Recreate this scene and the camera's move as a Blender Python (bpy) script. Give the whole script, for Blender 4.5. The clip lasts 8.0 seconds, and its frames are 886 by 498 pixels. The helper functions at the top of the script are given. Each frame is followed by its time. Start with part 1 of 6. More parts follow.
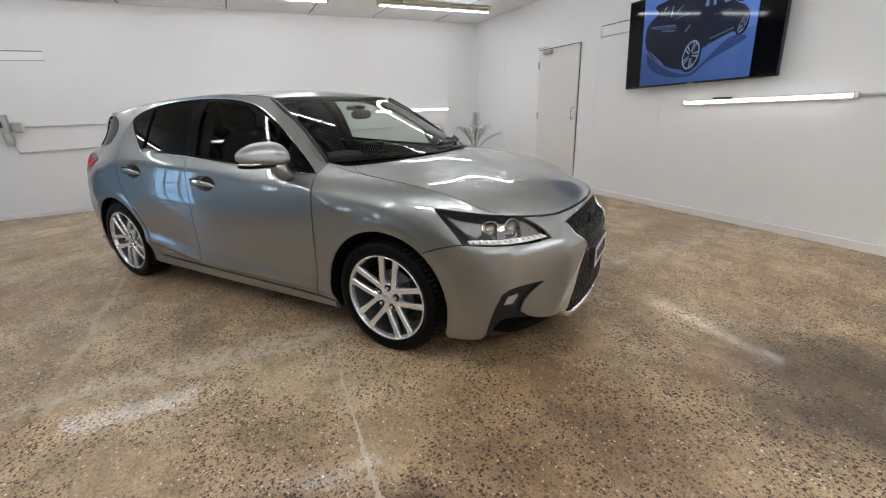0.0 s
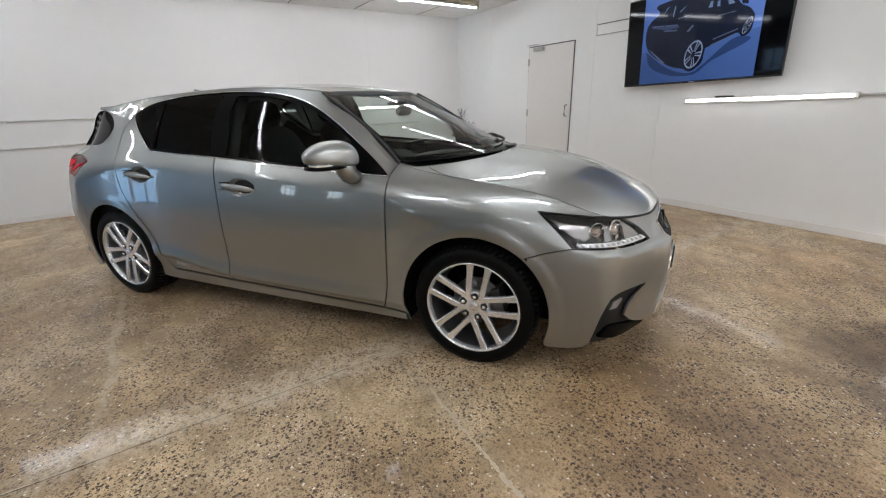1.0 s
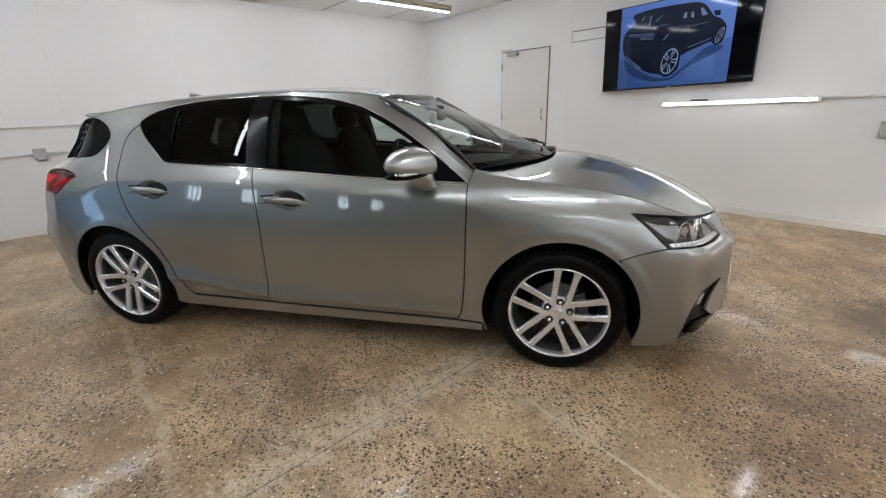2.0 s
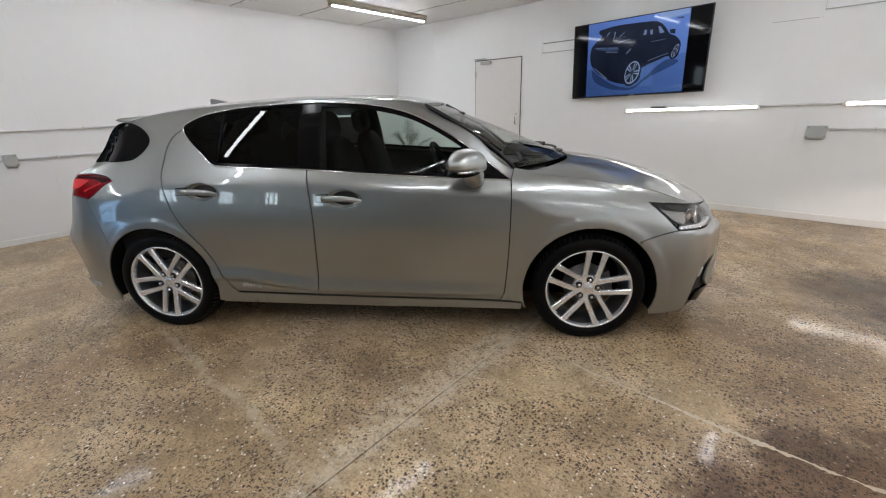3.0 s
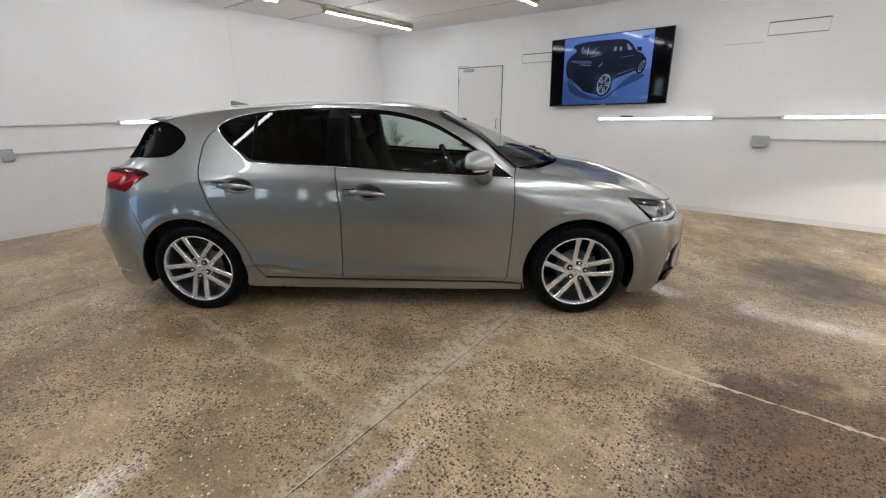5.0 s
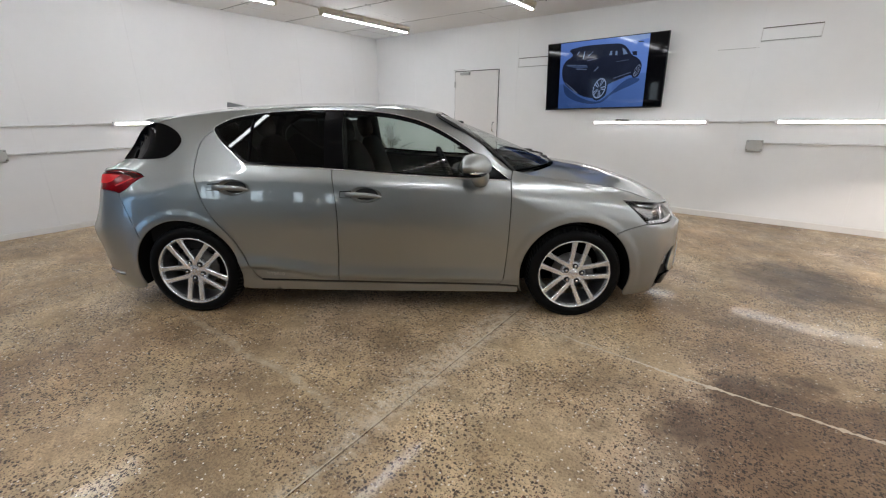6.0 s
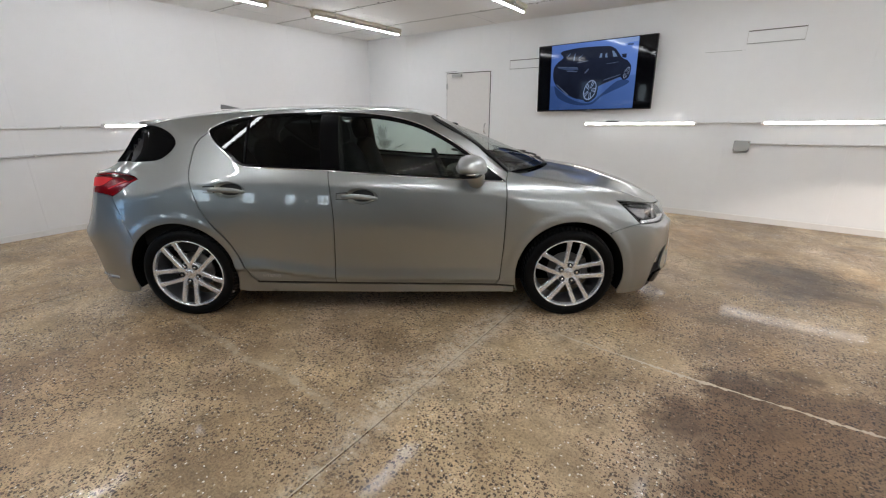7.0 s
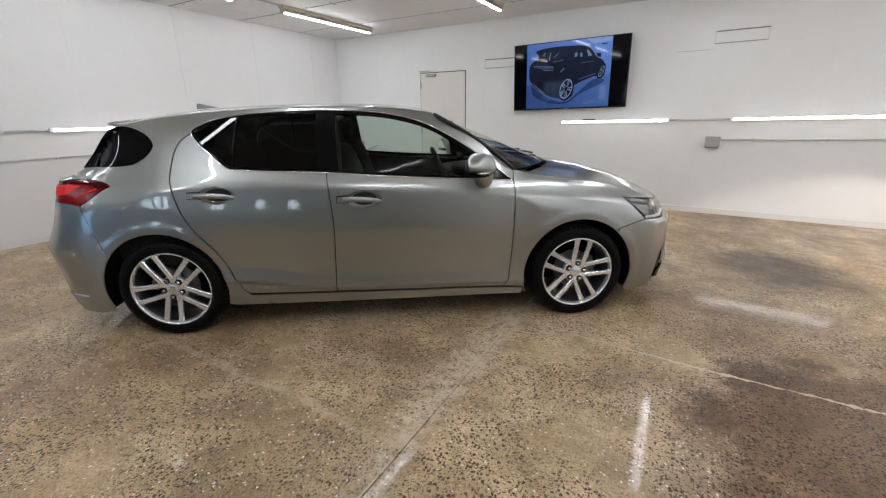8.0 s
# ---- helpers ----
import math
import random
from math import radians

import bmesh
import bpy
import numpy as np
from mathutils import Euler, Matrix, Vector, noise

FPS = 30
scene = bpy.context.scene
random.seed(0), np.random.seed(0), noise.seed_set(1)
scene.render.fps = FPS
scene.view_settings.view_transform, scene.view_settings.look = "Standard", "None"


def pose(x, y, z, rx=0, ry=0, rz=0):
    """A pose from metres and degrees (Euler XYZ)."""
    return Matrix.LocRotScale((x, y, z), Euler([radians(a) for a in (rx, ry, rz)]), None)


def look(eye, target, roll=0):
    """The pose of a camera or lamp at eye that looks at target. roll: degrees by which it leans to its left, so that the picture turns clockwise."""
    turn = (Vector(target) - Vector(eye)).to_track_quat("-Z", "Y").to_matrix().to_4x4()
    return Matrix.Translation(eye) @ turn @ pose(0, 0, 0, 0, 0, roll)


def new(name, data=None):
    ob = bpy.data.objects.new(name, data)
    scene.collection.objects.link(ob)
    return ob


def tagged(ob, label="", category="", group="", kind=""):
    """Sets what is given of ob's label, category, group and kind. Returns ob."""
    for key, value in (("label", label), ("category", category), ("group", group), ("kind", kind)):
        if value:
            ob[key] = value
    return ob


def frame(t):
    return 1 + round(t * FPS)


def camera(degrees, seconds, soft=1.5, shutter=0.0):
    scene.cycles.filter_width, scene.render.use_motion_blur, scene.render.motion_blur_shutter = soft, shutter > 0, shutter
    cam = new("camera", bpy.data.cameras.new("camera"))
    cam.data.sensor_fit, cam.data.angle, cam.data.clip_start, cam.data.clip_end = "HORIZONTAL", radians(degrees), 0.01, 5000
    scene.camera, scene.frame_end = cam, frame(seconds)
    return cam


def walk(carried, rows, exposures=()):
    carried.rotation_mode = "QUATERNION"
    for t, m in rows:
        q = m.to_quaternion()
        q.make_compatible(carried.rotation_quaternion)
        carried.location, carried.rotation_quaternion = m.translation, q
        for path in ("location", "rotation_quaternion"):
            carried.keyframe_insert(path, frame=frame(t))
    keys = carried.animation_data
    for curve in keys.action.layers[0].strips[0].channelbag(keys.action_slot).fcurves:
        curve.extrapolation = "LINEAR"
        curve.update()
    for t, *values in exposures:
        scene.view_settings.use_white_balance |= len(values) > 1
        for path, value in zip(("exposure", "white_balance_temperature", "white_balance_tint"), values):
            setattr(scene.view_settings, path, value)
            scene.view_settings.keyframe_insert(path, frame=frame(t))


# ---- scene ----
from mathutils import geometry

cam = camera(93.8, 8.0, soft=1.15)
PATH = [
    (0, (3.491, -0.536, 1.255), (1.784, 0.278, 0.605), -2.2),
    (0.5, (3.242, -0.756, 1.263), (1.588, 0.151, 0.596), -2.0),
    (1, (3.028, -1.054, 1.271), (1.438, -0.043, 0.601), -1.8),
    (1.5, (2.785, -1.301, 1.265), (1.274, -0.174, 0.597), -1.8),
    (2, (2.551, -1.555, 1.291), (1.129, -0.313, 0.63), -2.0),
    (2.2, (2.486, -1.676, 1.305), (1.102, -0.392, 0.645), -2.1),
    (3.3, (2.373, -2.249, 1.334), (1.151, -0.804, 0.686), -1.4),
    (3.5, (2.375, -2.327, 1.348), (1.172, -0.867, 0.701), -1.2),
    (4, (2.393, -2.509, 1.362), (1.219, -1.024, 0.716), -0.7),
    (4.5, (2.404, -2.575, 1.361), (1.25, -1.076, 0.713), -0.5),
    (6, (2.398, -2.579, 1.357), (1.269, -1.054, 0.725), 0.0),
    (6.5, (2.398, -2.591, 1.358), (1.276, -1.058, 0.731), -0.0),
    (7, (2.383, -2.615, 1.358), (1.286, -1.064, 0.733), -0.1),
    (7.5, (2.299, -2.654, 1.35), (1.253, -1.066, 0.729), -0.4),
    (8, (2.087, -2.675, 1.332), (1.135, -1.029, 0.713), -0.6),
]
walk(cam, [(t, look(eye, target, roll)) for t, eye, target, roll in PATH])

# ---- light ----
world = bpy.data.worlds.new("world")
scene.world = world
world.use_nodes = True
sky = world.node_tree.nodes.new("ShaderNodeTexSky")
sky.sky_type, sky.sun_disc, sky.sun_elevation, sky.sun_rotation = "NISHITA", False, radians(38), radians(60)
world.node_tree.links.new(sky.outputs[0], world.node_tree.nodes["Background"].inputs[0])
world.node_tree.nodes["Background"].inputs[1].default_value = 0.12
sun = new("sun", bpy.data.lights.new("sun", "SUN"))
sun.data.energy, sun.data.angle, sun.data.color = 2.0, radians(0.5), (1, .95, .88)
sun.matrix_world = look((0, 0, 30), (-16, -20, 0))
TUBE_CEILING, TUBE_WALL, EXPOSURE = 57.0, 13.0, 0.0
scene.view_settings.exposure = EXPOSURE

# ---- materials ----


def material(name, color, rough=.5, metal=0.0, grain=0.0, scale=40.0, bump=0.0, coat=0.0, spec=.5, blotch=0.0, blotch_scale=2.0, rough_var=0.0):
    """A plain surface with variation at two scales: grain and blotches."""
    m = bpy.data.materials.new(name)
    m.use_nodes = True
    n, k = m.node_tree.nodes, m.node_tree.links
    b = n["Principled BSDF"]
    b.inputs["Base Color"].default_value = (*color, 1)
    b.inputs["Roughness"].default_value, b.inputs["Metallic"].default_value = rough, metal
    b.inputs["Coat Weight"].default_value, b.inputs["Coat Roughness"].default_value = coat, .03
    b.inputs["Specular IOR Level"].default_value = spec
    co = n.new("ShaderNodeTexCoord")
    if grain or blotch or rough_var:
        fine, wide = n.new("ShaderNodeTexNoise"), n.new("ShaderNodeTexNoise")
        fine.inputs["Scale"].default_value, wide.inputs["Scale"].default_value = scale, blotch_scale
        fine.inputs["Detail"].default_value, wide.inputs["Detail"].default_value = 3, 4
        k.new(co.outputs["Object"], fine.inputs["Vector"]), k.new(co.outputs["Object"], wide.inputs["Vector"])
        mix = n.new("ShaderNodeMix")
        mix.data_type, mix.blend_type = "RGBA", "MULTIPLY"
        mix.inputs[0].default_value = 1
        add = n.new("ShaderNodeMath")
        add.operation = "MULTIPLY_ADD"
        add.inputs[1].default_value, add.inputs[2].default_value = grain * 2, 1 - grain - blotch
        k.new(fine.outputs["Fac"], add.inputs[0])
        both = n.new("ShaderNodeMath")
        both.operation = "MULTIPLY_ADD"
        both.inputs[1].default_value = blotch * 2
        k.new(wide.outputs["Fac"], both.inputs[0]), k.new(add.outputs[0], both.inputs[2])
        mix.inputs[6].default_value = (*color, 1)
        k.new(both.outputs[0], mix.inputs[7]), k.new(mix.outputs[2], b.inputs["Base Color"])
        if rough_var:
            r = n.new("ShaderNodeMath")
            r.operation = "MULTIPLY_ADD"
            r.inputs[1].default_value, r.inputs[2].default_value = rough_var * 2, rough - rough_var
            k.new(wide.outputs["Fac"], r.inputs[0]), k.new(r.outputs[0], b.inputs["Roughness"])
        if bump:
            h = n.new("ShaderNodeBump")
            h.inputs["Strength"].default_value, h.inputs["Distance"].default_value = bump, .002
            k.new(fine.outputs["Fac"], h.inputs["Height"]), k.new(h.outputs[0], b.inputs["Normal"])
    return m


def emitter(name, color, strength, base=(.8, .8, .8)):
    m = bpy.data.materials.new(name)
    m.use_nodes = True
    b = m.node_tree.nodes["Principled BSDF"]
    b.inputs["Base Color"].default_value = (*base, 1)
    b.inputs["Emission Color"].default_value, b.inputs["Emission Strength"].default_value = (*color, 1), strength
    return m


def glass(name, tint, rough=0.0, ior=1.5):
    """Thin glass: tinted see-through with a mirror-like skin."""
    m = bpy.data.materials.new(name)
    m.use_nodes = True
    n, k = m.node_tree.nodes, m.node_tree.links
    n.remove(n["Principled BSDF"])
    clear, shine, mix, slant = n.new("ShaderNodeBsdfTransparent"), n.new("ShaderNodeBsdfGlossy"), n.new("ShaderNodeMixShader"), n.new("ShaderNodeLayerWeight")
    clear.inputs[0].default_value, shine.inputs["Roughness"].default_value, slant.inputs[0].default_value = (*tint, 1), rough, .5
    steep, gloss = n.new("ShaderNodeMath"), n.new("ShaderNodeMath")
    steep.operation, gloss.operation = "POWER", "MULTIPLY_ADD"
    head_on = 1.5 * ((ior - 1) / (ior + 1)) ** 2
    steep.inputs[1].default_value, gloss.inputs[1].default_value, gloss.inputs[2].default_value = 5, 1 - head_on, head_on
    k.new(slant.outputs["Facing"], steep.inputs[0]), k.new(steep.outputs[0], gloss.inputs[0])
    k.new(gloss.outputs[0], mix.inputs[0]), k.new(clear.outputs[0], mix.inputs[1]), k.new(shine.outputs[0], mix.inputs[2])
    k.new(mix.outputs[0], n["Material Output"].inputs[0])
    return m


def floor_material():
    """Ground and polished concrete: buff paste with dark and pale stones, worn in patches."""
    m = bpy.data.materials.new("polished_concrete")
    m.use_nodes = True
    n, k = m.node_tree.nodes, m.node_tree.links
    b = n["Principled BSDF"]
    co = n.new("ShaderNodeNewGeometry")

    def noise_at(scale, detail=3, rough=.55):
        t = n.new("ShaderNodeTexNoise")
        t.inputs["Scale"].default_value, t.inputs["Detail"].default_value, t.inputs["Roughness"].default_value = scale, detail, rough
        k.new(co.outputs["Position"], t.inputs["Vector"])
        return t.outputs["Fac"]

    def ramp(src, *stops):
        r = n.new("ShaderNodeValToRGB")
        r.color_ramp.elements[0].position, r.color_ramp.elements[0].color = stops[0][0], (*stops[0][1], 1)
        r.color_ramp.elements[1].position, r.color_ramp.elements[1].color = stops[-1][0], (*stops[-1][1], 1)
        for pos, col in stops[1:-1]:
            r.color_ramp.elements.new(pos).color = (*col, 1)
        k.new(src, r.inputs[0])
        return r.outputs[0]

    def mixed(fac, a, c, blend="MIX"):
        x = n.new("ShaderNodeMix")
        x.data_type, x.blend_type = "RGBA", blend
        for sock, v in ((x.inputs[0], fac), (x.inputs[6], a), (x.inputs[7], c)):
            if isinstance(v, (int, float)):
                sock.default_value = v
            elif isinstance(v, tuple):
                sock.default_value = (*v, 1)
            else:
                k.new(v, sock)
        return x.outputs[2]

    def stones(scale, share, size, uneven):
        """1 inside a scattered share of the cells of a Voronoi pattern."""
        bend = n.new("ShaderNodeVectorMath")
        bend.operation = "MULTIPLY_ADD"
        warp = n.new("ShaderNodeTexNoise")
        warp.inputs["Scale"].default_value = scale * 1.3
        k.new(co.outputs["Position"], warp.inputs["Vector"])
        k.new(warp.outputs["Color"], bend.inputs[0])
        bend.inputs[1].default_value = (uneven / scale,) * 3
        k.new(co.outputs["Position"], bend.inputs[2])
        v = n.new("ShaderNodeTexVoronoi")
        v.voronoi_dimensions = "2D"
        v.inputs["Scale"].default_value = scale
        k.new(bend.outputs[0], v.inputs["Vector"])
        sep = n.new("ShaderNodeSeparateColor")
        k.new(v.outputs["Color"], sep.inputs[0])
        pick = n.new("ShaderNodeMath")
        pick.operation = "LESS_THAN"
        pick.inputs[1].default_value = share
        k.new(sep.outputs[0], pick.inputs[0])
        near = n.new("ShaderNodeMapRange")
        near.inputs["From Min"].default_value, near.inputs["From Max"].default_value = size, size * .75
        k.new(v.outputs["Distance"], near.inputs["Value"])
        out = n.new("ShaderNodeMath")
        out.operation = "MULTIPLY"
        k.new(pick.outputs[0], out.inputs[0]), k.new(near.outputs[0], out.inputs[1])
        return out.outputs[0], sep.outputs[1]

    base = ramp(noise_at(.9, 5, .6), (.30, (.255, .168, .094)), (.5, (.475, .342, .206)), (.70, (.66, .508, .338)))
    base = mixed(.8, base, ramp(noise_at(4.5, 4, .65), (.3, (.55, .52, .49)), (.7, (1.35, 1.33, 1.30))), "MULTIPLY")
    base = mixed(.7, base, ramp(noise_at(85, 5, .75), (.3, (.42, .40, .38)), (.7, (1.5, 1.5, 1.5))), "MULTIPLY")
    # Olive and grey drift in the paste.
    base = mixed(.9, base, ramp(noise_at(.55, 4, .6), (.34, (1.03, .97, .90)), (.5, (.97, .99, .95)), (.66, (.98, 1.0, 1.10))), "MULTIPLY")
    d1, v1 = stones(58, .32, .41, 1.1)
    d2, v2 = stones(130, .28, .42, 1.0)
    d3, v3 = stones(80, .045, .38, 1.4)
    d4, v4 = stones(92, .24, .38, 1.2)
    patch = ramp(noise_at(2.2, 3, .6), (.38, (.30, .30, .30)), (.52, (1, 1, 1)))
    dark = ramp(v1, (0, (.024, .016, .010)), (1, (.11, .064, .036)))
    base = mixed(mixed(1.0, d1, patch, "MULTIPLY"), base, dark)
    base = mixed(mixed(1.0, d4, patch, "MULTIPLY"), base, ramp(v4, (0, (.15, .070, .036)), (.6, (.28, .165, .09)), (1, (.56, .47, .345))))
    base = mixed(mixed(1.0, d2, patch, "MULTIPLY"), base, (.075, .053, .036))
    base = mixed(mixed(.1, d3, (0, 0, 0), "MIX"), base, ramp(v3, (0, (.62, .52, .38)), (1, (.95, .92, .84))))
    # Worn pale edges along the cut joint at x = 1.238 and the filled one at y = -.305.
    sep = n.new("ShaderNodeSeparateXYZ")
    k.new(co.outputs["Position"], sep.inputs[0])

    def band(axis, at, width):
        off = n.new("ShaderNodeMath")
        off.operation = "SUBTRACT"
        off.inputs[1].default_value = at
        k.new(sep.outputs[axis], off.inputs[0])
        size = n.new("ShaderNodeMath")
        size.operation = "ABSOLUTE"
        k.new(off.outputs[0], size.inputs[0])
        fall = n.new("ShaderNodeMapRange")
        fall.inputs["From Min"].default_value, fall.inputs["From Max"].default_value = width, 0
        k.new(size.outputs[0], fall.inputs["Value"])
        return fall.outputs[0]

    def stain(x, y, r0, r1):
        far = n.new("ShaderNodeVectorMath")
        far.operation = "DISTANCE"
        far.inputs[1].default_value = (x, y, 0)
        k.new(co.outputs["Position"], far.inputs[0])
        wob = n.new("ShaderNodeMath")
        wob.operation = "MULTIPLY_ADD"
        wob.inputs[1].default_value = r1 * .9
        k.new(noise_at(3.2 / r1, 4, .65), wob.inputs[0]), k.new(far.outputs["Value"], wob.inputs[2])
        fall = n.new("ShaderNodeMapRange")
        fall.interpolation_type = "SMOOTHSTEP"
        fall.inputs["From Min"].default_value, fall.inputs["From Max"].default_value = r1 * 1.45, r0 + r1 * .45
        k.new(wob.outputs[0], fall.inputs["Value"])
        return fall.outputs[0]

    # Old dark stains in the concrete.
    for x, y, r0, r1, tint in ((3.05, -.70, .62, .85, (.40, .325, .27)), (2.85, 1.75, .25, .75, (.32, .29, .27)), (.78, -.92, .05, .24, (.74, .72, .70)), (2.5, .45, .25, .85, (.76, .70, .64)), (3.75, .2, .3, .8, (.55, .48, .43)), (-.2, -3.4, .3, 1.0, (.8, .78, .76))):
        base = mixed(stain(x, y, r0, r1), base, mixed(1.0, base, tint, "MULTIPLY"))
    rub = ramp(noise_at(9, 5, .75), (.42, (0, 0, 0)), (.60, (.85, .85, .85)))
    base = mixed(mixed(1.0, band(0, 1.238, .10), rub, "MULTIPLY"), base, (.56, .48, .375))
    # A broad worn strip on the west side of the cut joint, and smeared filler round the ragged one.
    strip = mixed(1.0, ramp(band(0, 1.16, .15), (.0, (0, 0, 0)), (.9, (1, 1, 1))), ramp(band(1, -.75, 1.1), (.05, (0, 0, 0)), (.4, (1, 1, 1))), "MULTIPLY")
    base = mixed(mixed(1.0, strip, ramp(noise_at(21, 6, .85), (.47, (0, 0, 0)), (.60, (.85, .85, .85))), "MULTIPLY"), base, (.64, .55, .42))
    smear = mixed(1.0, band(1, -.27, .09), band(0, 1.75, .75), "MULTIPLY")
    base = mixed(mixed(1.0, smear, ramp(noise_at(12, 4, .7), (.40, (0, 0, 0)), (.62, (.8, .8, .8))), "MULTIPLY"), base, (.50, .41, .29))
    # An old filled crack that wanders west of the joint.
    wander = n.new("ShaderNodeMath")
    wander.operation = "MULTIPLY_ADD"
    wander.inputs[1].default_value = .16
    k.new(noise_at(2.4, 4, .6), wander.inputs[0]), k.new(sep.outputs[1], wander.inputs[2])
    off = n.new("ShaderNodeMath")
    off.operation = "ADD"
    off.inputs[1].default_value = 1.55 - .08
    k.new(wander.outputs[0], off.inputs[0])
    size = n.new("ShaderNodeMath")
    size.operation = "ABSOLUTE"
    k.new(off.outputs[0], size.inputs[0])
    fall = n.new("ShaderNodeMapRange")
    fall.inputs["From Min"].default_value, fall.inputs["From Max"].default_value = .034, .012
    k.new(size.outputs[0], fall.inputs["Value"])
    crack = mixed(1.0, fall.outputs[0], ramp(band(0, .2, 1.0), (0, (0, 0, 0)), (.35, (1, 1, 1))), "MULTIPLY")
    base = mixed(mixed(1.0, crack, ramp(noise_at(14, 4, .7), (.40, (.1, .1, .1)), (.60, (.75, .75, .75))), "MULTIPLY"), base, (.52, .425, .30))
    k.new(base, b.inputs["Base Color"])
    rr = n.new("ShaderNodeMapRange")
    rr.inputs["From Min"].default_value, rr.inputs["From Max"].default_value = .3, .7
    rr.inputs["To Min"].default_value, rr.inputs["To Max"].default_value = .34, .62
    k.new(noise_at(2.6, 5, .7), rr.inputs["Value"]), k.new(rr.outputs[0], b.inputs["Roughness"])
    h = n.new("ShaderNodeBump")
    h.inputs["Strength"].default_value, h.inputs["Distance"].default_value = .22, .003
    k.new(noise_at(46, 5, .65), h.inputs["Height"]), k.new(h.outputs[0], b.inputs["Normal"])
    b.inputs["Specular IOR Level"].default_value = .46
    worn = n.new("ShaderNodeMapRange")
    worn.inputs["From Min"].default_value, worn.inputs["From Max"].default_value = .38, .62
    worn.inputs["To Min"].default_value, worn.inputs["To Max"].default_value = .12, .46
    k.new(noise_at(3.4, 6, .75), worn.inputs["Value"])
    # Dull where the surface is stained, better polished towards the north-east.
    dull, shiny = n.new("ShaderNodeMath"), n.new("ShaderNodeMath")
    dull.operation, shiny.operation = "MULTIPLY_ADD", "MULTIPLY_ADD"
    dull.use_clamp = True
    dull.inputs[1].default_value, dull.inputs[2].default_value = -.75, 0
    k.new(stain(2.85, -.85, .5, .68), dull.inputs[0]), k.new(worn.outputs[0], dull.inputs[2])
    shiny.inputs[1].default_value = .22
    k.new(stain(2.9, 1.05, .3, .9), shiny.inputs[0]), k.new(dull.outputs[0], shiny.inputs[2])
    shiny.use_clamp = True
    k.new(shiny.outputs[0], b.inputs["Coat Weight"])
    b.inputs["Coat Roughness"].default_value = .075
    ripple = n.new("ShaderNodeBump")
    ripple.inputs["Strength"].default_value, ripple.inputs["Distance"].default_value = .055, .002
    k.new(noise_at(75, 4, .7), ripple.inputs["Height"]), k.new(ripple.outputs[0], b.inputs["Coat Normal"])
    return m


M_WALL = material("gloss_white_wall_paint", (.84, .85, .855), .34, grain=.02, scale=9, bump=.12, blotch=.035, blotch_scale=.7, rough_var=.07)
# Same white paint, toned apart to balance the light on the west wall.
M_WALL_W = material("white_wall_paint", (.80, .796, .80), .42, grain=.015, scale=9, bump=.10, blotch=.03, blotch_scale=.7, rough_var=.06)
M_CEIL = material("white_ceiling_paint", (.82, .825, .825), .6, grain=.02, scale=14, bump=.08, blotch=.02, blotch_scale=.9)
# Unseen walls kept dark so the car's side and glass reflect little light.
M_SOUTH = material("dark_unseen_wall_paint", (.055, .068, .09), .5, grain=.05, scale=20, blotch=.05, blotch_scale=1.0)
M_TRIM = material("white_trim_paint", (.78, .765, .75), .4, grain=.03, scale=20, bump=.1)
M_DARKLINE = material("shadowed_gap", (.05, .048, .045), .8)
M_FLOOR = floor_material()
M_JOINT = material("joint_filler", (.56, .475, .36), .6, grain=.2, scale=70, bump=.4, blotch=.2, blotch_scale=6)
M_PAINT = material("greige_metallic_paint", (.341, .357, .353), .37, 1.0, grain=.05, scale=1600, coat=1.0, blotch=.01)
M_PAINT.node_tree.nodes["Principled BSDF"].inputs["Coat IOR"].default_value = 1.75
M_PAINT.node_tree.nodes["Principled BSDF"].inputs["Coat Roughness"].default_value = .012
M_GAP = material("panel_gap_black", (.012, .012, .012), .7)
M_BLACK = material("gloss_black_plastic", (.004, .004, .0045), .14, spec=.09)
M_MATT = material("matt_black_plastic", (.022, .022, .023), .55, grain=.1, scale=300, bump=.1)
M_CHROME = material("chrome", (.82, .82, .83), .08, 1.0)
M_SATIN = material("satin_chrome", (.62, .62, .63), .22, 1.0)
M_ALLOY = material("silver_alloy", (.82, .84, .87), .27, .75, grain=.02, scale=200, coat=.6)
M_STEEL = material("brake_steel", (.13, .127, .124), .42, .9, grain=.1, scale=80)
M_RUBBER = material("tyre_rubber", (.004, .004, .0043), .42, grain=.15, scale=160, bump=.2, blotch=.1, blotch_scale=9, spec=.10)
# Lighter copy of the rubber: tread blocks coloured as if catching light.
M_TREAD = material("lit_tread_rubber", (.022, .021, .020), .6, grain=.3, scale=90, bump=.2, spec=.2)
# Darker copy of the alloy, with the shade inside the wheel in its colour.
M_BARREL = material("shaded_wheel_barrel", (.22, .22, .225), .35, .8, grain=.05, scale=90)
M_LINER = material("wheel_liner", (.006, .006, .006), .9, spec=.1)
M_GLASS = glass("clear_window_glass", (.74, .81, .775), ior=1.24)
M_GLASS_DARK = glass("privacy_glass", (.028, .032, .032), ior=1.24)
M_SCREEN_GLASS = glass("windscreen_glass", (.88, .94, .91), ior=1.36)
M_BLACKGLASS = material("black_ceramic_glass", (.002, .002, .0025), .03, spec=.12)
M_LENS = glass("lamp_lens", (.95, .95, .95))
M_RED = material("red_lamp_plastic", (.20, .0005, .003), .10, spec=.25, grain=.3, scale=60, bump=.5)
M_REDGLOW = emitter("lit_red_lamp", (1.0, .0015, .010), .24, (.34, .0008, .004))
M_AMBER = material("amber_reflector", (.42, .34, .28), .08, .75, coat=1.0)
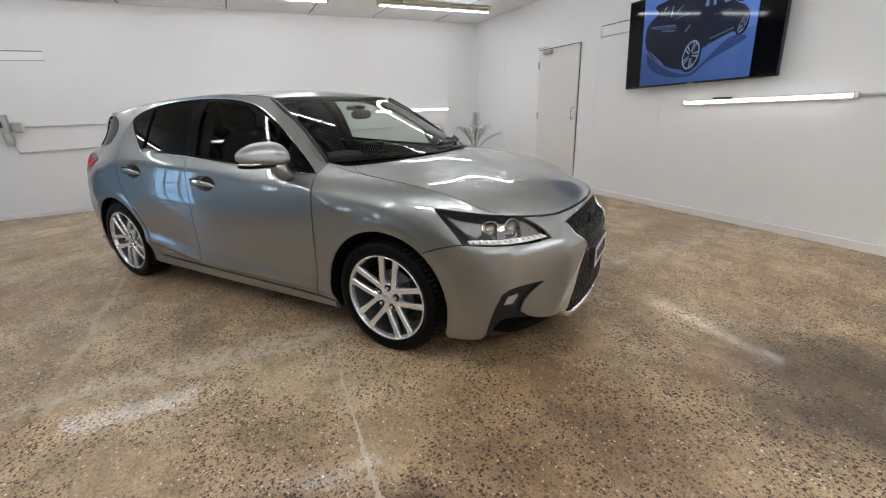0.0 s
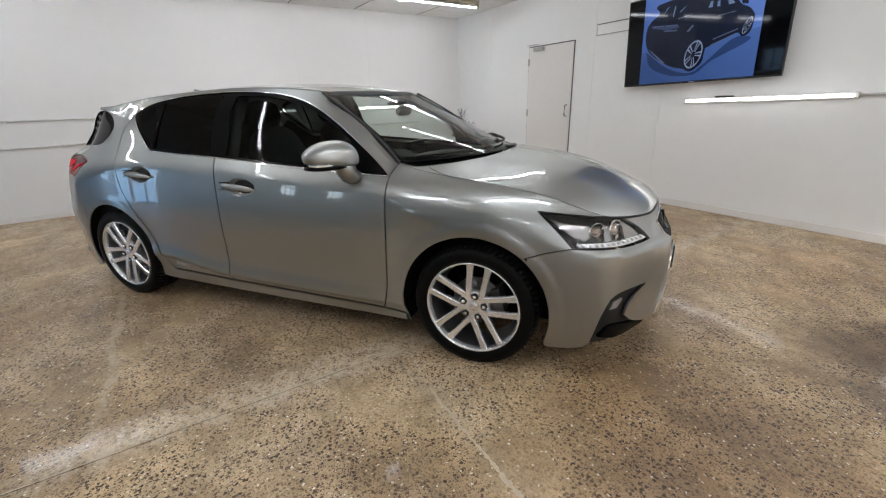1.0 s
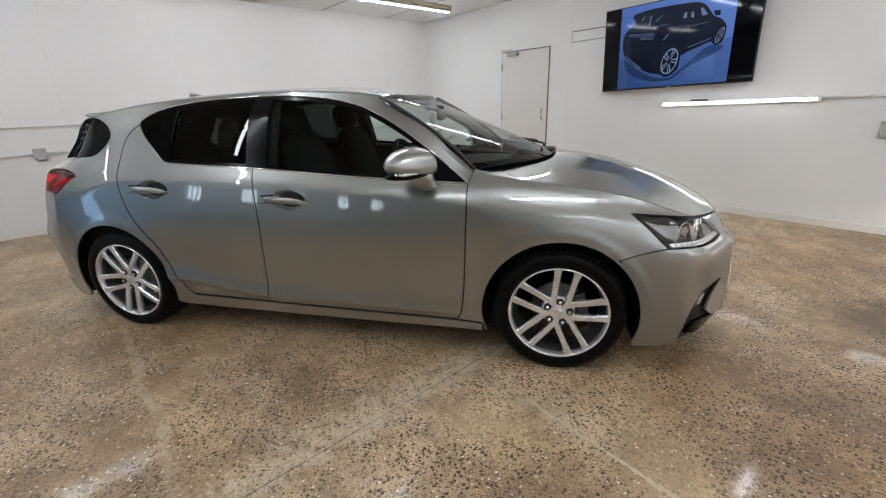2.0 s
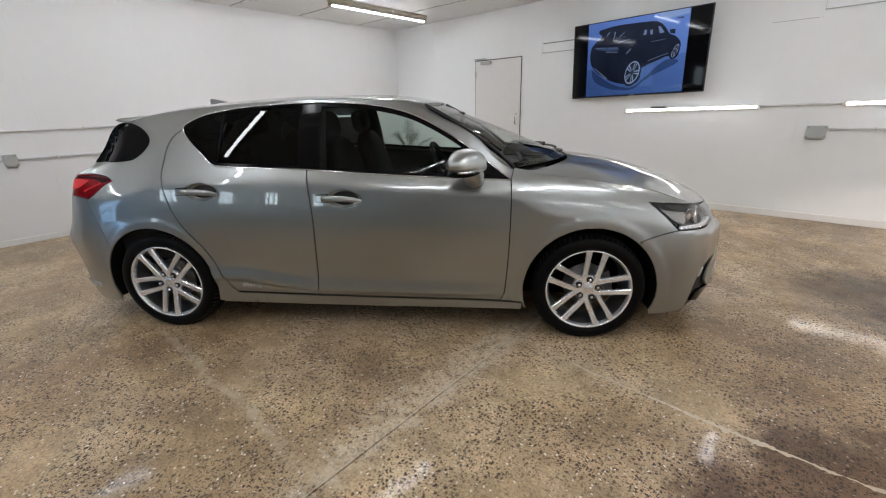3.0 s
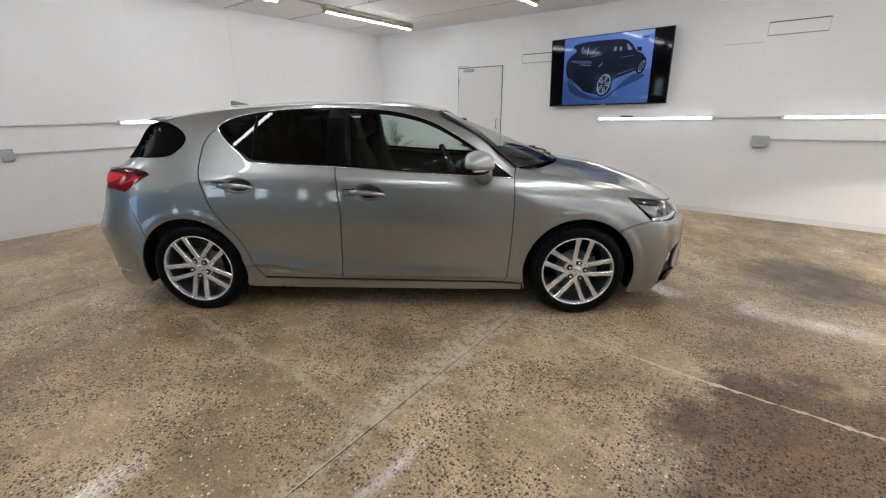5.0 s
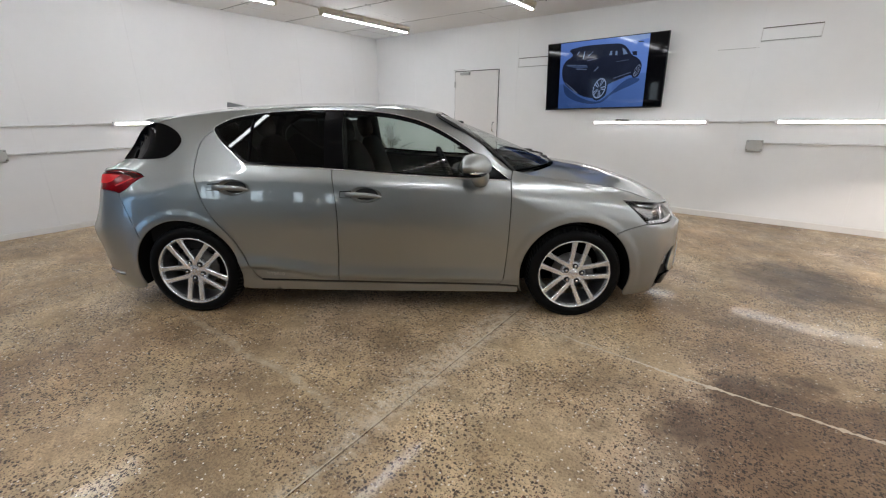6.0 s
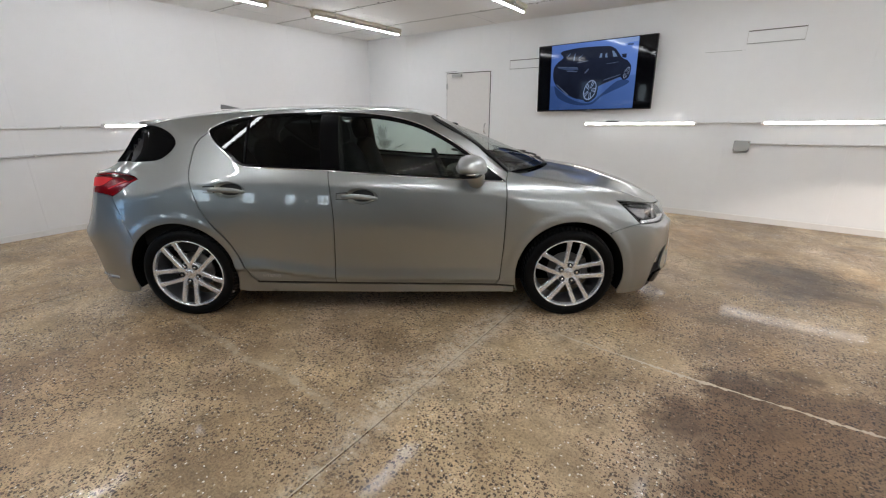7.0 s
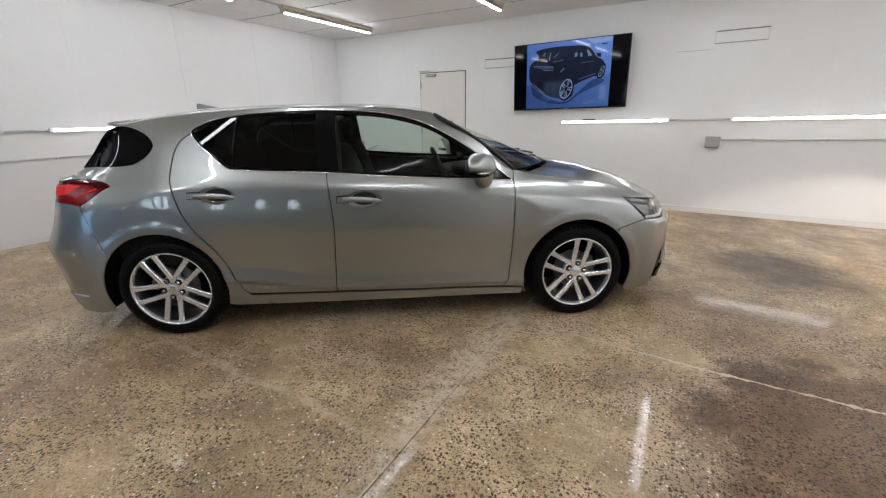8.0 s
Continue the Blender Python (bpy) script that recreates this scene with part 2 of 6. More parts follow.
M_LAMPGREY = material("lamp_bezel", (.45, .45, .46), .16, .6)
M_FABRIC = material("black_upholstery", (.006, .006, .006), .85, spec=.12, grain=.2, scale=400, bump=.2)
M_DASH = material("dark_grey_dash", (.014, .0135, .0135), .65, spec=.2, grain=.1, scale=300, bump=.1)
M_LININGS = material("grey_cloth_headliner", (.24, .23, .215), .9, grain=.05, scale=400)
M_LAMPSILVER = material("silver_lamp_housing", (.20, .20, .205), .20, .85, grain=.05, scale=90)
M_BAR = material("satin_black_mesh", (.035, .035, .036), .16, .5)
M_PLATE = material("pale_plate", (.62, .63, .64), .35)
M_FIN = material("grey_fin_paint", (.24, .24, .24), .35, .3)
# Pale colour stands in for the bright reflection in chrome letters.
M_LETTER = material("bright_lettering", (.80, .80, .80), .25, .4)
M_PROJ = material("clear_projector_glass", (.50, .44, .40), .06, .75, coat=1.0)
M_DRL = material("clear_light_block", (.86, .88, .90), .12, .1, coat=1.0)
M_REFLECTOR = material("lamp_reflector", (.42, .42, .425), .10, .9, coat=.5)
M_FOG = material("clear_fog_glass", (.50, .51, .53), .10, .6, coat=1.0)
M_REDDARK = material("smoked_red_plastic", (.035, .001, .002), .06, spec=.3)
M_TUBE = emitter("lit_ceiling_tube", (.960, .995, 1.04), TUBE_CEILING)
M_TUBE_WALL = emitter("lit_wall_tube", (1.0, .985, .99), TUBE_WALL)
M_HOUSING = material("yellowed_lamp_housing", (.52, .48, .36), .5, grain=.1, scale=30, blotch=.15, blotch_scale=8)
M_PIPE = material("painted_conduit", (.70, .69, .68), .45, grain=.03, scale=30)
# Dark strip colour standing in for the shade on hatch edges.
M_SHADE = material("edge_shade", (.16, .155, .15), .6, grain=.2, scale=30)
M_BOX = material("grey_electrical_plastic", (.42, .43, .42), .5, grain=.03, scale=60)
M_LEAF = material("dry_dark_leaf", (.022, .024, .017), .6, grain=.3, scale=40)
M_STALK = material("brown_stalk", (.14, .10, .06), .7, grain=.2, scale=60)
M_POT = material("white_plant_pot", (.72, .70, .67), .5, grain=.05, scale=30)
M_SOIL = material("potting_soil", (.05, .037, .025), .9, grain=.3, scale=120, bump=.5)
M_TVBODY = material("tv_black_bezel", (.01, .01, .011), .3)
M_TVGLASS = material("tv_black_screen", (.003, .003, .004), .05, spec=.22)

# ---- mesh helpers ----


def part(name, mesh, mat, parent=None, label=""):
    """One mesh object; under a thing or a part when a parent is given."""
    if isinstance(mesh, bmesh.types.BMesh):
        data = bpy.data.meshes.new(name)
        mesh.to_mesh(data)
        mesh.free()
    else:
        data = mesh
    if mat and not data.materials:
        data.materials.append(mat)
    ob = new(name, data)
    if parent:
        ob.parent = parent
    return tagged(ob, label)


def raw(verts, faces, smooth=True):
    data = bpy.data.meshes.new("mesh")
    data.from_pydata([tuple(v) for v in verts], [], faces)
    data.polygons.foreach_set("use_smooth", [smooth] * len(faces))
    data.update()
    return data


def block(bm, x0, x1, y0, y1, z0, z1, bevel=0.0, segments=2):
    """Adds a box, with rounded edges when bevel is given."""
    made = bmesh.ops.create_cube(bm, size=1, matrix=Matrix.Translation(((x0 + x1) / 2, (y0 + y1) / 2, (z0 + z1) / 2)) @ Matrix.Diagonal((x1 - x0, y1 - y0, z1 - z0, 1)))
    if bevel:
        edges = list({e for v in made["verts"] for e in v.link_edges})
        bmesh.ops.bevel(bm, geom=edges, offset=bevel, segments=segments, affect="EDGES", profile=.5)
    return bm


def boxed(x0, x1, y0, y1, z0, z1, bevel=0.0, segments=2):
    return block(bmesh.new(), x0, x1, y0, y1, z0, z1, bevel, segments)


def tube(points, r, n=8, closed=False, flat=1.0):
    """A rod along points; flat squeezes it in height."""
    p = [Vector(q) for q in points]
    verts, faces = [], []
    for i, q in enumerate(p):
        a = p[i - 1] if (i or closed) else q
        b = p[(i + 1) % len(p)] if (i < len(p) - 1 or closed) else q
        d = (b - a).normalized()
        u = d.cross(Vector((0, 0, 1)))
        u = (u if u.length > .05 else d.cross(Vector((0, 1, 0)))).normalized()
        v = u.cross(d)
        rr = r[i] if isinstance(r, (list, tuple)) else r
        verts += [q + rr * (math.cos(t) * u + flat * math.sin(t) * v) for t in (2 * math.pi * j / n for j in range(n))]
    for i in range(len(p) if closed else len(p) - 1):
        a, b = i * n, ((i + 1) % len(p)) * n
        faces += [(a + j, a + (j + 1) % n, b + (j + 1) % n, b + j) for j in range(n)]
    if not closed:
        faces += [tuple(range(n))[::-1], tuple(range((len(p) - 1) * n, len(p) * n))]
    return raw(verts, faces)


def lathe(profile, n=48):
    """A ring about the y axis from (radius, y) points."""
    verts, faces, m = [], [], len(profile)
    for i in range(n):
        t = 2 * math.pi * i / n
        verts += [(r * math.sin(t), y, r * math.cos(t)) for r, y in profile]
    for i in range(n):
        a, b = i * m, (i + 1) % n * m
        faces += [(a + j, b + j, b + j + 1, a + j + 1) for j in range(m - 1)]
    return raw(verts, faces)


def plate(points, y0, y1):
    """A flat (x, z) outline with thickness from y0 to y1."""
    n = len(points)
    verts = [(x, y, z) for y in (y0, y1) for x, z in points]
    return raw(verts, [tuple(range(n)), tuple(range(n, 2 * n))[::-1]] + [(i, i + n, (i + 1) % n + n, (i + 1) % n) for i in range(n)], False)


def inside(poly, pts):
    """Which of the points lie within the outline."""
    x, y = pts[:, 0], pts[:, 1]
    res = np.zeros(len(pts), bool)
    for (x0, y0), (x1, y1) in zip(poly, np.roll(poly, -1, 0)):
        if y0 != y1:
            res ^= ((y0 > y) != (y1 > y)) & (x < (x1 - x0) * (y - y0) / (y1 - y0) + x0)
    return res


def resample(poly, step):
    out = []
    for a, b in zip(poly, np.roll(poly, -1, 0)):
        n = max(1, int(math.ceil(np.hypot(*(b - a)) / step)))
        out += [a + (b - a) * i / n for i in range(n)]
    return np.array(out)


def shrink(poly, by):
    """The outline moved inwards."""
    poly = np.array(poly, float)
    keep = [i for i in range(len(poly)) if np.hypot(*(poly[i] - poly[i - 1])) > 1e-4]
    poly = poly[keep]
    area = np.sum(poly[:, 0] * np.roll(poly[:, 1], -1) - poly[:, 1] * np.roll(poly[:, 0], -1))
    sgn = 1 if area > 0 else -1
    d = np.roll(poly, -1, 0) - poly
    d /= np.hypot(d[:, 0], d[:, 1])[:, None]
    nrm = np.stack([-d[:, 1], d[:, 0]], 1) * sgn
    mid = nrm + np.roll(nrm, 1, 0)
    mid /= np.maximum(np.hypot(mid[:, 0], mid[:, 1]), .3)[:, None]
    k = 1 / np.maximum(np.sum(mid * nrm, 1), .5)
    return poly + mid * (by * k)[:, None]


def sheet(outline, lift, gap=.003, rim=.012, step=.03, depth=0.0, holes=(), edge=.022, turned=False):
    """Pressed sheet: a 2D outline filled with triangles and lifted on to a surface, with a turned-in rim. Gives vertices, faces, normals."""
    poly = resample(shrink(outline, gap), edge)
    rings = [poly] + [resample(shrink(h, -gap), edge) for h in holes]
    lo, hi = poly.min(0), poly.max(0)
    gx, gy = np.meshgrid(np.arange(lo[0] + step / 2, hi[0], step), np.arange(lo[1] + step / 2, hi[1], step))
    grid = np.stack([gx.ravel(), gy.ravel()], 1)
    ok = inside(poly, grid)
    for r in rings:
        if len(grid):
            far = np.array([np.min(np.hypot(r[:, 0] - q[0], r[:, 1] - q[1])) > step * .45 for q in grid])
            ok &= far
    for r in rings[1:]:
        ok &= ~inside(r, grid)
    coords, edges = [], []
    for r in rings:
        a = len(coords)
        coords += [Vector(q) for q in r]
        edges += [(a + i, a + (i + 1) % len(r)) for i in range(len(r))]
    coords += [Vector(q) for q in grid[ok]]
    res = geometry.delaunay_2d_cdt(coords, edges, [], 0, 1e-6)
    flat, tris = np.array([tuple(v) for v in res[0]]), [tuple(f) for f in res[2]]
    mids = np.array([flat[list(f)].mean(0) for f in tris])
    good = inside(poly, mids)
    for r in rings[1:]:
        good &= ~inside(r, mids)
    tris = [t for t, g in zip(tris, good) if g]
    verts, normals = [], []
    e = 2e-3
    for u, v in flat:
        p = np.array(lift(u, v, depth))
        n = np.cross(np.array(lift(u + e, v, depth)) - np.array(lift(u - e, v, depth)), np.array(lift(u, v + e, depth)) - np.array(lift(u, v - e, depth)))
        n /= max(np.linalg.norm(n), 1e-9)
        verts.append(p), normals.append(-n if lift is side or turned else n)
    count = {}
    for a, b, c in tris:
        for q in ((a, b), (b, c), (c, a)):
            count[tuple(sorted(q))] = count.get(tuple(sorted(q)), 0) + 1
    out = []
    for a, b, c in tris:
        n = np.cross(verts[b] - verts[a], verts[c] - verts[a])
        out.append((a, b, c) if n @ normals[a] > 0 else (a, c, b))
    if rim:
        for f in list(out):
            for q in ((f[0], f[1]), (f[1], f[2]), (f[2], f[0])):
                if count[tuple(sorted(q))] == 1:
                    a, b = q
                    d = verts[b] - verts[a]
                    n = np.cross(d, normals[a])
                    n /= max(np.linalg.norm(n), 1e-9)
                    i = len(verts)
                    verts += [verts[a], verts[b], verts[b] - normals[b] * rim, verts[a] - normals[a] * rim]
                    normals += [n] * 4
                    out.append((i + 1, i, i + 3, i + 2))
    return np.array(verts), out, np.array(normals)


def pressed(data, sign=1):
    """The mesh of a sheet, on the right side (-1), the left (1) or across both (0)."""
    v, f, n = data
    if sign == 0:
        return pressed_join([(data, -1), (data, 1)])
    return pressed_join([(data, sign)])


def pressed_join(items):
    vs, fs, ns = [], [], []
    for (v, f, n), sign in items:
        a = sum(len(x) for x in vs)
        k = np.array([1, sign, 1])
        vs.append(v * k), ns.append(n * k)
        fs += [tuple(a + i for i in (q if sign > 0 else q[::-1])) for q in f]
    vs, ns = np.concatenate(vs), np.concatenate(ns)
    data = raw(vs, fs)
    data.normals_split_custom_set_from_vertices([tuple(x) for x in ns])
    return data


# ---- car: body surface ----
def pchip(xs, ys):
    """Monotone cubic curve through knots."""
    xs, ys = np.array(xs, float), np.array(ys, float)
    h, d = np.diff(xs), np.diff(ys) / np.diff(xs)
    m = np.zeros(len(xs))
    for i in range(1, len(xs) - 1):
        if d[i - 1] * d[i] > 0:
            w1, w2 = 2 * h[i] + h[i - 1], h[i] + 2 * h[i - 1]
            m[i] = (w1 + w2) / (w1 / d[i - 1] + w2 / d[i])
    m[0], m[-1] = d[0], d[-1]

    def f(x):
        x = min(max(x, xs[0]), xs[-1])
        i = min(max(int(np.searchsorted(xs, x)) - 1, 0), len(h) - 1)
        t = (x - xs[i]) / h[i]
        return float(ys[i] * (1 + 2 * t) * (1 - t) ** 2 + m[i] * h[i] * t * (1 - t) ** 2 + ys[i + 1] * t * t * (3 - 2 * t) + m[i + 1] * h[i] * t * t * (t - 1))
    return f


def spline(pts, n=8):
    """Catmull-Rom curve through 2D points."""
    p = [np.array(q, float) for q in pts]
    if len(p) == 2:
        return [tuple(p[0] + (p[1] - p[0]) * i / n) for i in range(n)] + [tuple(p[1])]
    p = [2 * p[0] - p[1]] + p + [2 * p[-1] - p[-2]]
    out = []
    for i in range(1, len(p) - 2):
        a, b, c, d = p[i - 1:i + 3]
        for k in range(n):
            t = k / n
            out.append(tuple(0.5 * (2 * b + (c - a) * t + (2 * a - 5 * b + 4 * c - d) * t * t + (3 * b - a - 3 * c + d) * t ** 3)))
    return out + [tuple(p[-2])]


# Plan of the right half at bumper height, from the tail's middle to the nose.
PLAN = spline([(-2.14, 0), (-2.137, .25), (-2.125, .45), (-2.102, .63), (-2.03, .748), (-1.88, .815), (-1.68, .858), (-1.4, .876), (-1.0, .88), (-.3, .8825), (.5, .8825),
               (1.0, .881), (1.35, .878), (1.6, .868), (1.75, .853), (1.86, .822), (1.94, .77), (2.0, .705), (2.06, .625), (2.12, .54), (2.17, .45), (2.205, .3), (2.225, .15), (2.23, 0)], 12)
PX, PW = np.array([p[0] for p in PLAN]), np.array([p[1] for p in PLAN])
PS = np.concatenate([[0], np.cumsum(np.hypot(np.diff(PX), np.diff(PW)))])
PS = PS - np.interp(0.0, PX, PS)


def s_of_x(x):
    return float(np.interp(x, PX, PS))


STATIONS = []


def station(x, *knots):
    """Ten knots (z, inset from the plan), from the sill up to the upper edge."""
    STATIONS.append((s_of_x(x), knots))


station(-2.14, (.15, .075), (.20, .055), (.30, .040), (.42, .024), (.575, .0), (.63, .028), (.78, .095), (.88, .138), (.94, .155), (.98, .19))
station(-2.05, (.15, .07), (.20, .050), (.30, .036), (.42, .022), (.575, .0), (.63, .022), (.78, .078), (.88, .112), (.94, .128), (.985, .155))
station(-1.88, (.14, .04), (.20, .022), (.30, .014), (.42, .009), (.56, .0), (.70, .012), (.84, .035), (.93, .068), (.98, .095), (1.0, .135))
station(-1.72, (.15, .03), (.20, .015), (.30, .005), (.42, .0), (.58, .0), (.78, .012), (.90, .055), (.97, .095), (1.05, .19), (1.12, .235))
station(-1.5, (.16, .03), (.21, .015), (.30, .0), (.42, .0), (.60, .0), (.82, .012), (.93, .055), (.99, .09), (1.18, .195), (1.29, .255))
station(-1.25, (.16, .03), (.21, .015), (.31, .0), (.42, .004), (.62, .002), (.905, .030), (.945, .044), (1.01, .080), (1.22, .195), (1.335, .295))
station(-.9, (.16, .044), (.325, .020), (.355, .0), (.44, .013), (.66, .003), (.922, .034), (.955, .045), (1.025, .080), (1.25, .195), (1.365, .305))
station(-.3, (.16, .044), (.262, .019), (.288, .0), (.375, .012), (.62, .003), (.902, .034), (.935, .044), (1.0, .080), (1.25, .195), (1.385, .315))
station(.3, (.16, .044), (.256, .019), (.281, .0), (.365, .012), (.60, .003), (.868, .032), (.90, .042), (.965, .080), (1.2, .19), (1.352, .315))
station(.62, (.16, .044), (.253, .018), (.277, .0), (.36, .011), (.58, .003), (.848, .029), (.88, .039), (.945, .079), (1.07, .145), (1.195, .235))
station(.86, (.16, .04), (.25, .015), (.275, .0), (.37, .008), (.56, .003), (.832, .020), (.862, .030), (.92, .070), (.955, .115), (.992, .165))
station(1.05, (.16, .03), (.23, .015), (.28, .0), (.40, .0), (.56, .0), (.74, .002), (.82, .018), (.885, .055), (.93, .105), (.945, .145))
station(1.35, (.16, .03), (.23, .015), (.28, .0), (.40, .0), (.56, .0), (.72, .002), (.79, .016), (.85, .05), (.89, .1), (.905, .14))
station(1.6, (.14, .03), (.20, .012), (.28, .0), (.40, .0), (.54, .002), (.68, .012), (.75, .03), (.81, .07), (.845, .105), (.862, .135))
station(1.82, (.13, .03), (.18, .01), (.28, .0), (.40, .0), (.53, .003), (.632, .011), (.656, .034), (.735, .07), (.775, .10), (.80, .13))
station(2.0, (.14, .05), (.18, .02), (.26, .0), (.38, .0), (.50, .003), (.606, .010), (.628, .040), (.68, .07), (.725, .095), (.755, .125))
station(2.12, (.15, .06), (.18, .03), (.25, .0), (.36, .0), (.48, .004), (.596, .012), (.618, .046), (.655, .07), (.70, .095), (.735, .12))
station(2.23, (.15, .05), (.18, .03), (.25, .0), (.36, .0), (.47, .005), (.575, .015), (.600, .05), (.65, .066), (.69, .085), (.725, .11))
KS = [st[0] for st in STATIONS]
KZ = [pchip(KS, [st[1][k][0] for st in STATIONS]) for k in range(10)]
KD = [pchip(KS, [st[1][k][1] for st in STATIONS]) for k in range(10)]
SECTION = {}


def section(s):
    """The upright cut through the side at s."""
    key = round(s, 4)
    if key not in SECTION:
        SECTION[key] = ([k(s) for k in KZ], pchip([k(s) for k in KZ], [k(s) for k in KD]))
    return SECTION[key]


def flare(s, z):
    """How far the lip round a wheel opening stands out."""
    out = 0.0
    for cx, cz, r in ((1.30, .308, .374), (-1.335, .305, .368)):
        q = (math.hypot(s - cx, z - cz) - r - .028) / .045
        low = min(max((z - .18) / .12, 0), 1)
        if q < 1 and low:
            q = max(q, 0)
            out = max(out, .0055 * low * (1 - q * q * (3 - 2 * q)))
    return out


def side(s, z, depth=0.0):
    """A point (x, half width, z) of the side, depth below the paint."""
    x, w = float(np.interp(s, PS, PX)), float(np.interp(s, PS, PW))
    a, b = s - .02, s + .02
    nx, nw = -(np.interp(b, PS, PW) - np.interp(a, PS, PW)), np.interp(b, PS, PX) - np.interp(a, PS, PX)
    r = math.hypot(nx, nw)
    d = section(s)[1](z) + depth - flare(s, z)
    return (x - d * nx / r, w - d * nw / r, z)


def top_z(s):
    return section(s)[0][9]


# Upper surfaces: half width and height of the edge, and height along the middle.
EDGE = [side(s, top_z(s)) for s in np.linspace(s_of_x(-1.62), PS[-1], 220)]
EX = np.maximum.accumulate(np.array([e[0] for e in EDGE]))
EW, EZ = np.array([e[1] for e in EDGE]), np.array([e[2] for e in EDGE])
ROOF_MID = pchip([-1.66, -1.5, -1.25, -.9, -.45, 0, .2, .32, .4], [1.328, 1.345, 1.378, 1.404, 1.416, 1.41, 1.392, 1.368, 1.345])
HOOD_MID = pchip([.85, 1.06, 1.25, 1.4, 1.6, 1.8, 1.95, 2.03, 2.08, 2.13], [1.0, .995, .985, .966, .933, .88, .825, .785, .758, .725])


def roof(x, y, depth=0.0):
    """A point of the roof."""
    w, ze = float(np.interp(x, EX, EW)), float(np.interp(x, EX, EZ))
    return (x, y, ze + (ROOF_MID(x) - ze) * (1 - min(abs(y) / w, 1.3) ** 2.4) - depth)


def hood(x, y, depth=0.0):
    """A point of the bonnet: crowned, with a soft ridge on either side."""
    w, ze = max(float(np.interp(x, EX, EW)), .02), float(np.interp(x, EX, EZ))
    q = min(abs(y) / w, 1.2)
    fade = min(max((2.05 - x) / .5, 0), 1) * min(max((x - .95) / .3, 0), 1)
    return (x, y, ze + (HOOD_MID(x) - ze) * (1 - q ** 2.15) + .0032 * fade * math.exp(-((abs(y) - .46 + .10 * (x - 1.2)) / .095) ** 2) - depth)


def screen(y, z, depth=0.0):
    """A point of the windscreen."""
    f = (z - .98) / .355
    return (1.27 - .88 * f + .05 * f * (1 - f) - (.73 - .66 * f) * y * y - depth * .4, y, z - depth * .9)
# ---- car surface end ----

# ---- the room ----
WEST, EAST, NORTH, SOUTH, HIGH = -4.08, 5.3, 3.95, -7.0, 2.71


def structure(name, bm, mat, label, category):
    return tagged(part(name, bm, mat), label, category, kind="structure")


wall_north = structure("wall_north", boxed(WEST - .15, EAST + .15, NORTH, NORTH + .15, -.1, HIGH + .15), M_WALL, "glossy white painted panel wall with a television", "wall")
TURN = -4.6
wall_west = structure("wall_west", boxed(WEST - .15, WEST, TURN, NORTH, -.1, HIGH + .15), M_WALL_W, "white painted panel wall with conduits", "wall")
# Added stretch out of view, dark to dim reflections in the doors.
structure("wall_west_far", boxed(WEST - .15, WEST, SOUTH, TURN, -.1, HIGH + .15), M_SOUTH, "unseen dark blue-grey wall that dims reflections in the car", "wall")
# Unseen; set close in so its white bounces light onto the car's front.
wall_east = structure("wall_east", boxed(EAST, EAST + .15, SOUTH, NORTH, -.1, HIGH + .15), M_WALL, "unseen white wall set close to bounce light on the car", "wall")
bm = bmesh.new()
GX0, GX1, GZ1 = -3.25, -2.40, 1.95
block(bm, WEST - .15, GX0, SOUTH - .15, SOUTH, -.1, HIGH + .15)
PANES = ((-1.12, -.84), (-.20, .10), (.66, .95), (1.56, 1.80), (2.22, 2.50))
PZ0, PZ1 = 1.15, 1.75
block(bm, GX1, PANES[0][0], SOUTH - .15, SOUTH, -.1, HIGH + .15)
for (a, b), nxt in zip(PANES, [p[0] for p in PANES[1:]] + [EAST + .15]):
    block(bm, b, nxt, SOUTH - .15, SOUTH, -.1, HIGH + .15)
    block(bm, a, b, SOUTH - .15, SOUTH, -.1, PZ0)
    block(bm, a, b, SOUTH - .15, SOUTH, PZ1, HIGH + .15)
block(bm, GX0, GX1, SOUTH - .15, SOUTH, GZ1, HIGH + .15)
wall_south = structure("wall_south", bm, M_SOUTH, "dark blue-grey wall with a glazed doorway and windows", "wall")

# Ceiling of painted sheets with open seams.
bm = bmesh.new()
block(bm, WEST - .15, EAST + .15, SOUTH - .15, NORTH + .15, HIGH + .012, HIGH + .15)
ys = [-7.0, -5.05, -3.9, -2.75, -1.6, -.3, .87, 1.91, 3.07, 3.95]
for i, (y0, y1) in enumerate(zip(ys, ys[1:])):
    cuts = [WEST, -2.42 if i % 2 else -3.6, -.02 if i % 2 else -1.2, 2.38 if i % 2 else 1.2, 4.78 if i % 2 else 3.6, EAST]
    for x0, x1 in zip(cuts, cuts[1:]):
        block(bm, x0 + .0012, x1 - .0012, y0 + .007, y1 - .007, HIGH, HIGH + .012)
rnd = random.Random(11)
heads = []
for y in ys[1:-1]:
    for i in range(22):
        for d in (-.045, .045):
            if rnd.random() < .45:
                heads.append((WEST + .25 + .41 * i + rnd.uniform(-.03, .03), y + d))
for x, y in heads:
    block(bm, x - .009, x + .009, y - .009, y + .009, HIGH - .003, HIGH + .004)
ceiling = structure("ceiling", bm, M_CEIL, "white painted sheet ceiling with thin open seams", "ceiling")
ceiling.data.materials.append(M_DARKLINE)
# Backing and sheet edges coloured dark, so the seams read as shade.
for p in list(ceiling.data.polygons)[:6]:
    p.material_index = 1
for p in ceiling.data.polygons:
    if abs(p.normal.z) < .5:
        p.material_index = 1
for p in list(ceiling.data.polygons)[-6 * len(heads):]:
    p.material_index = 1

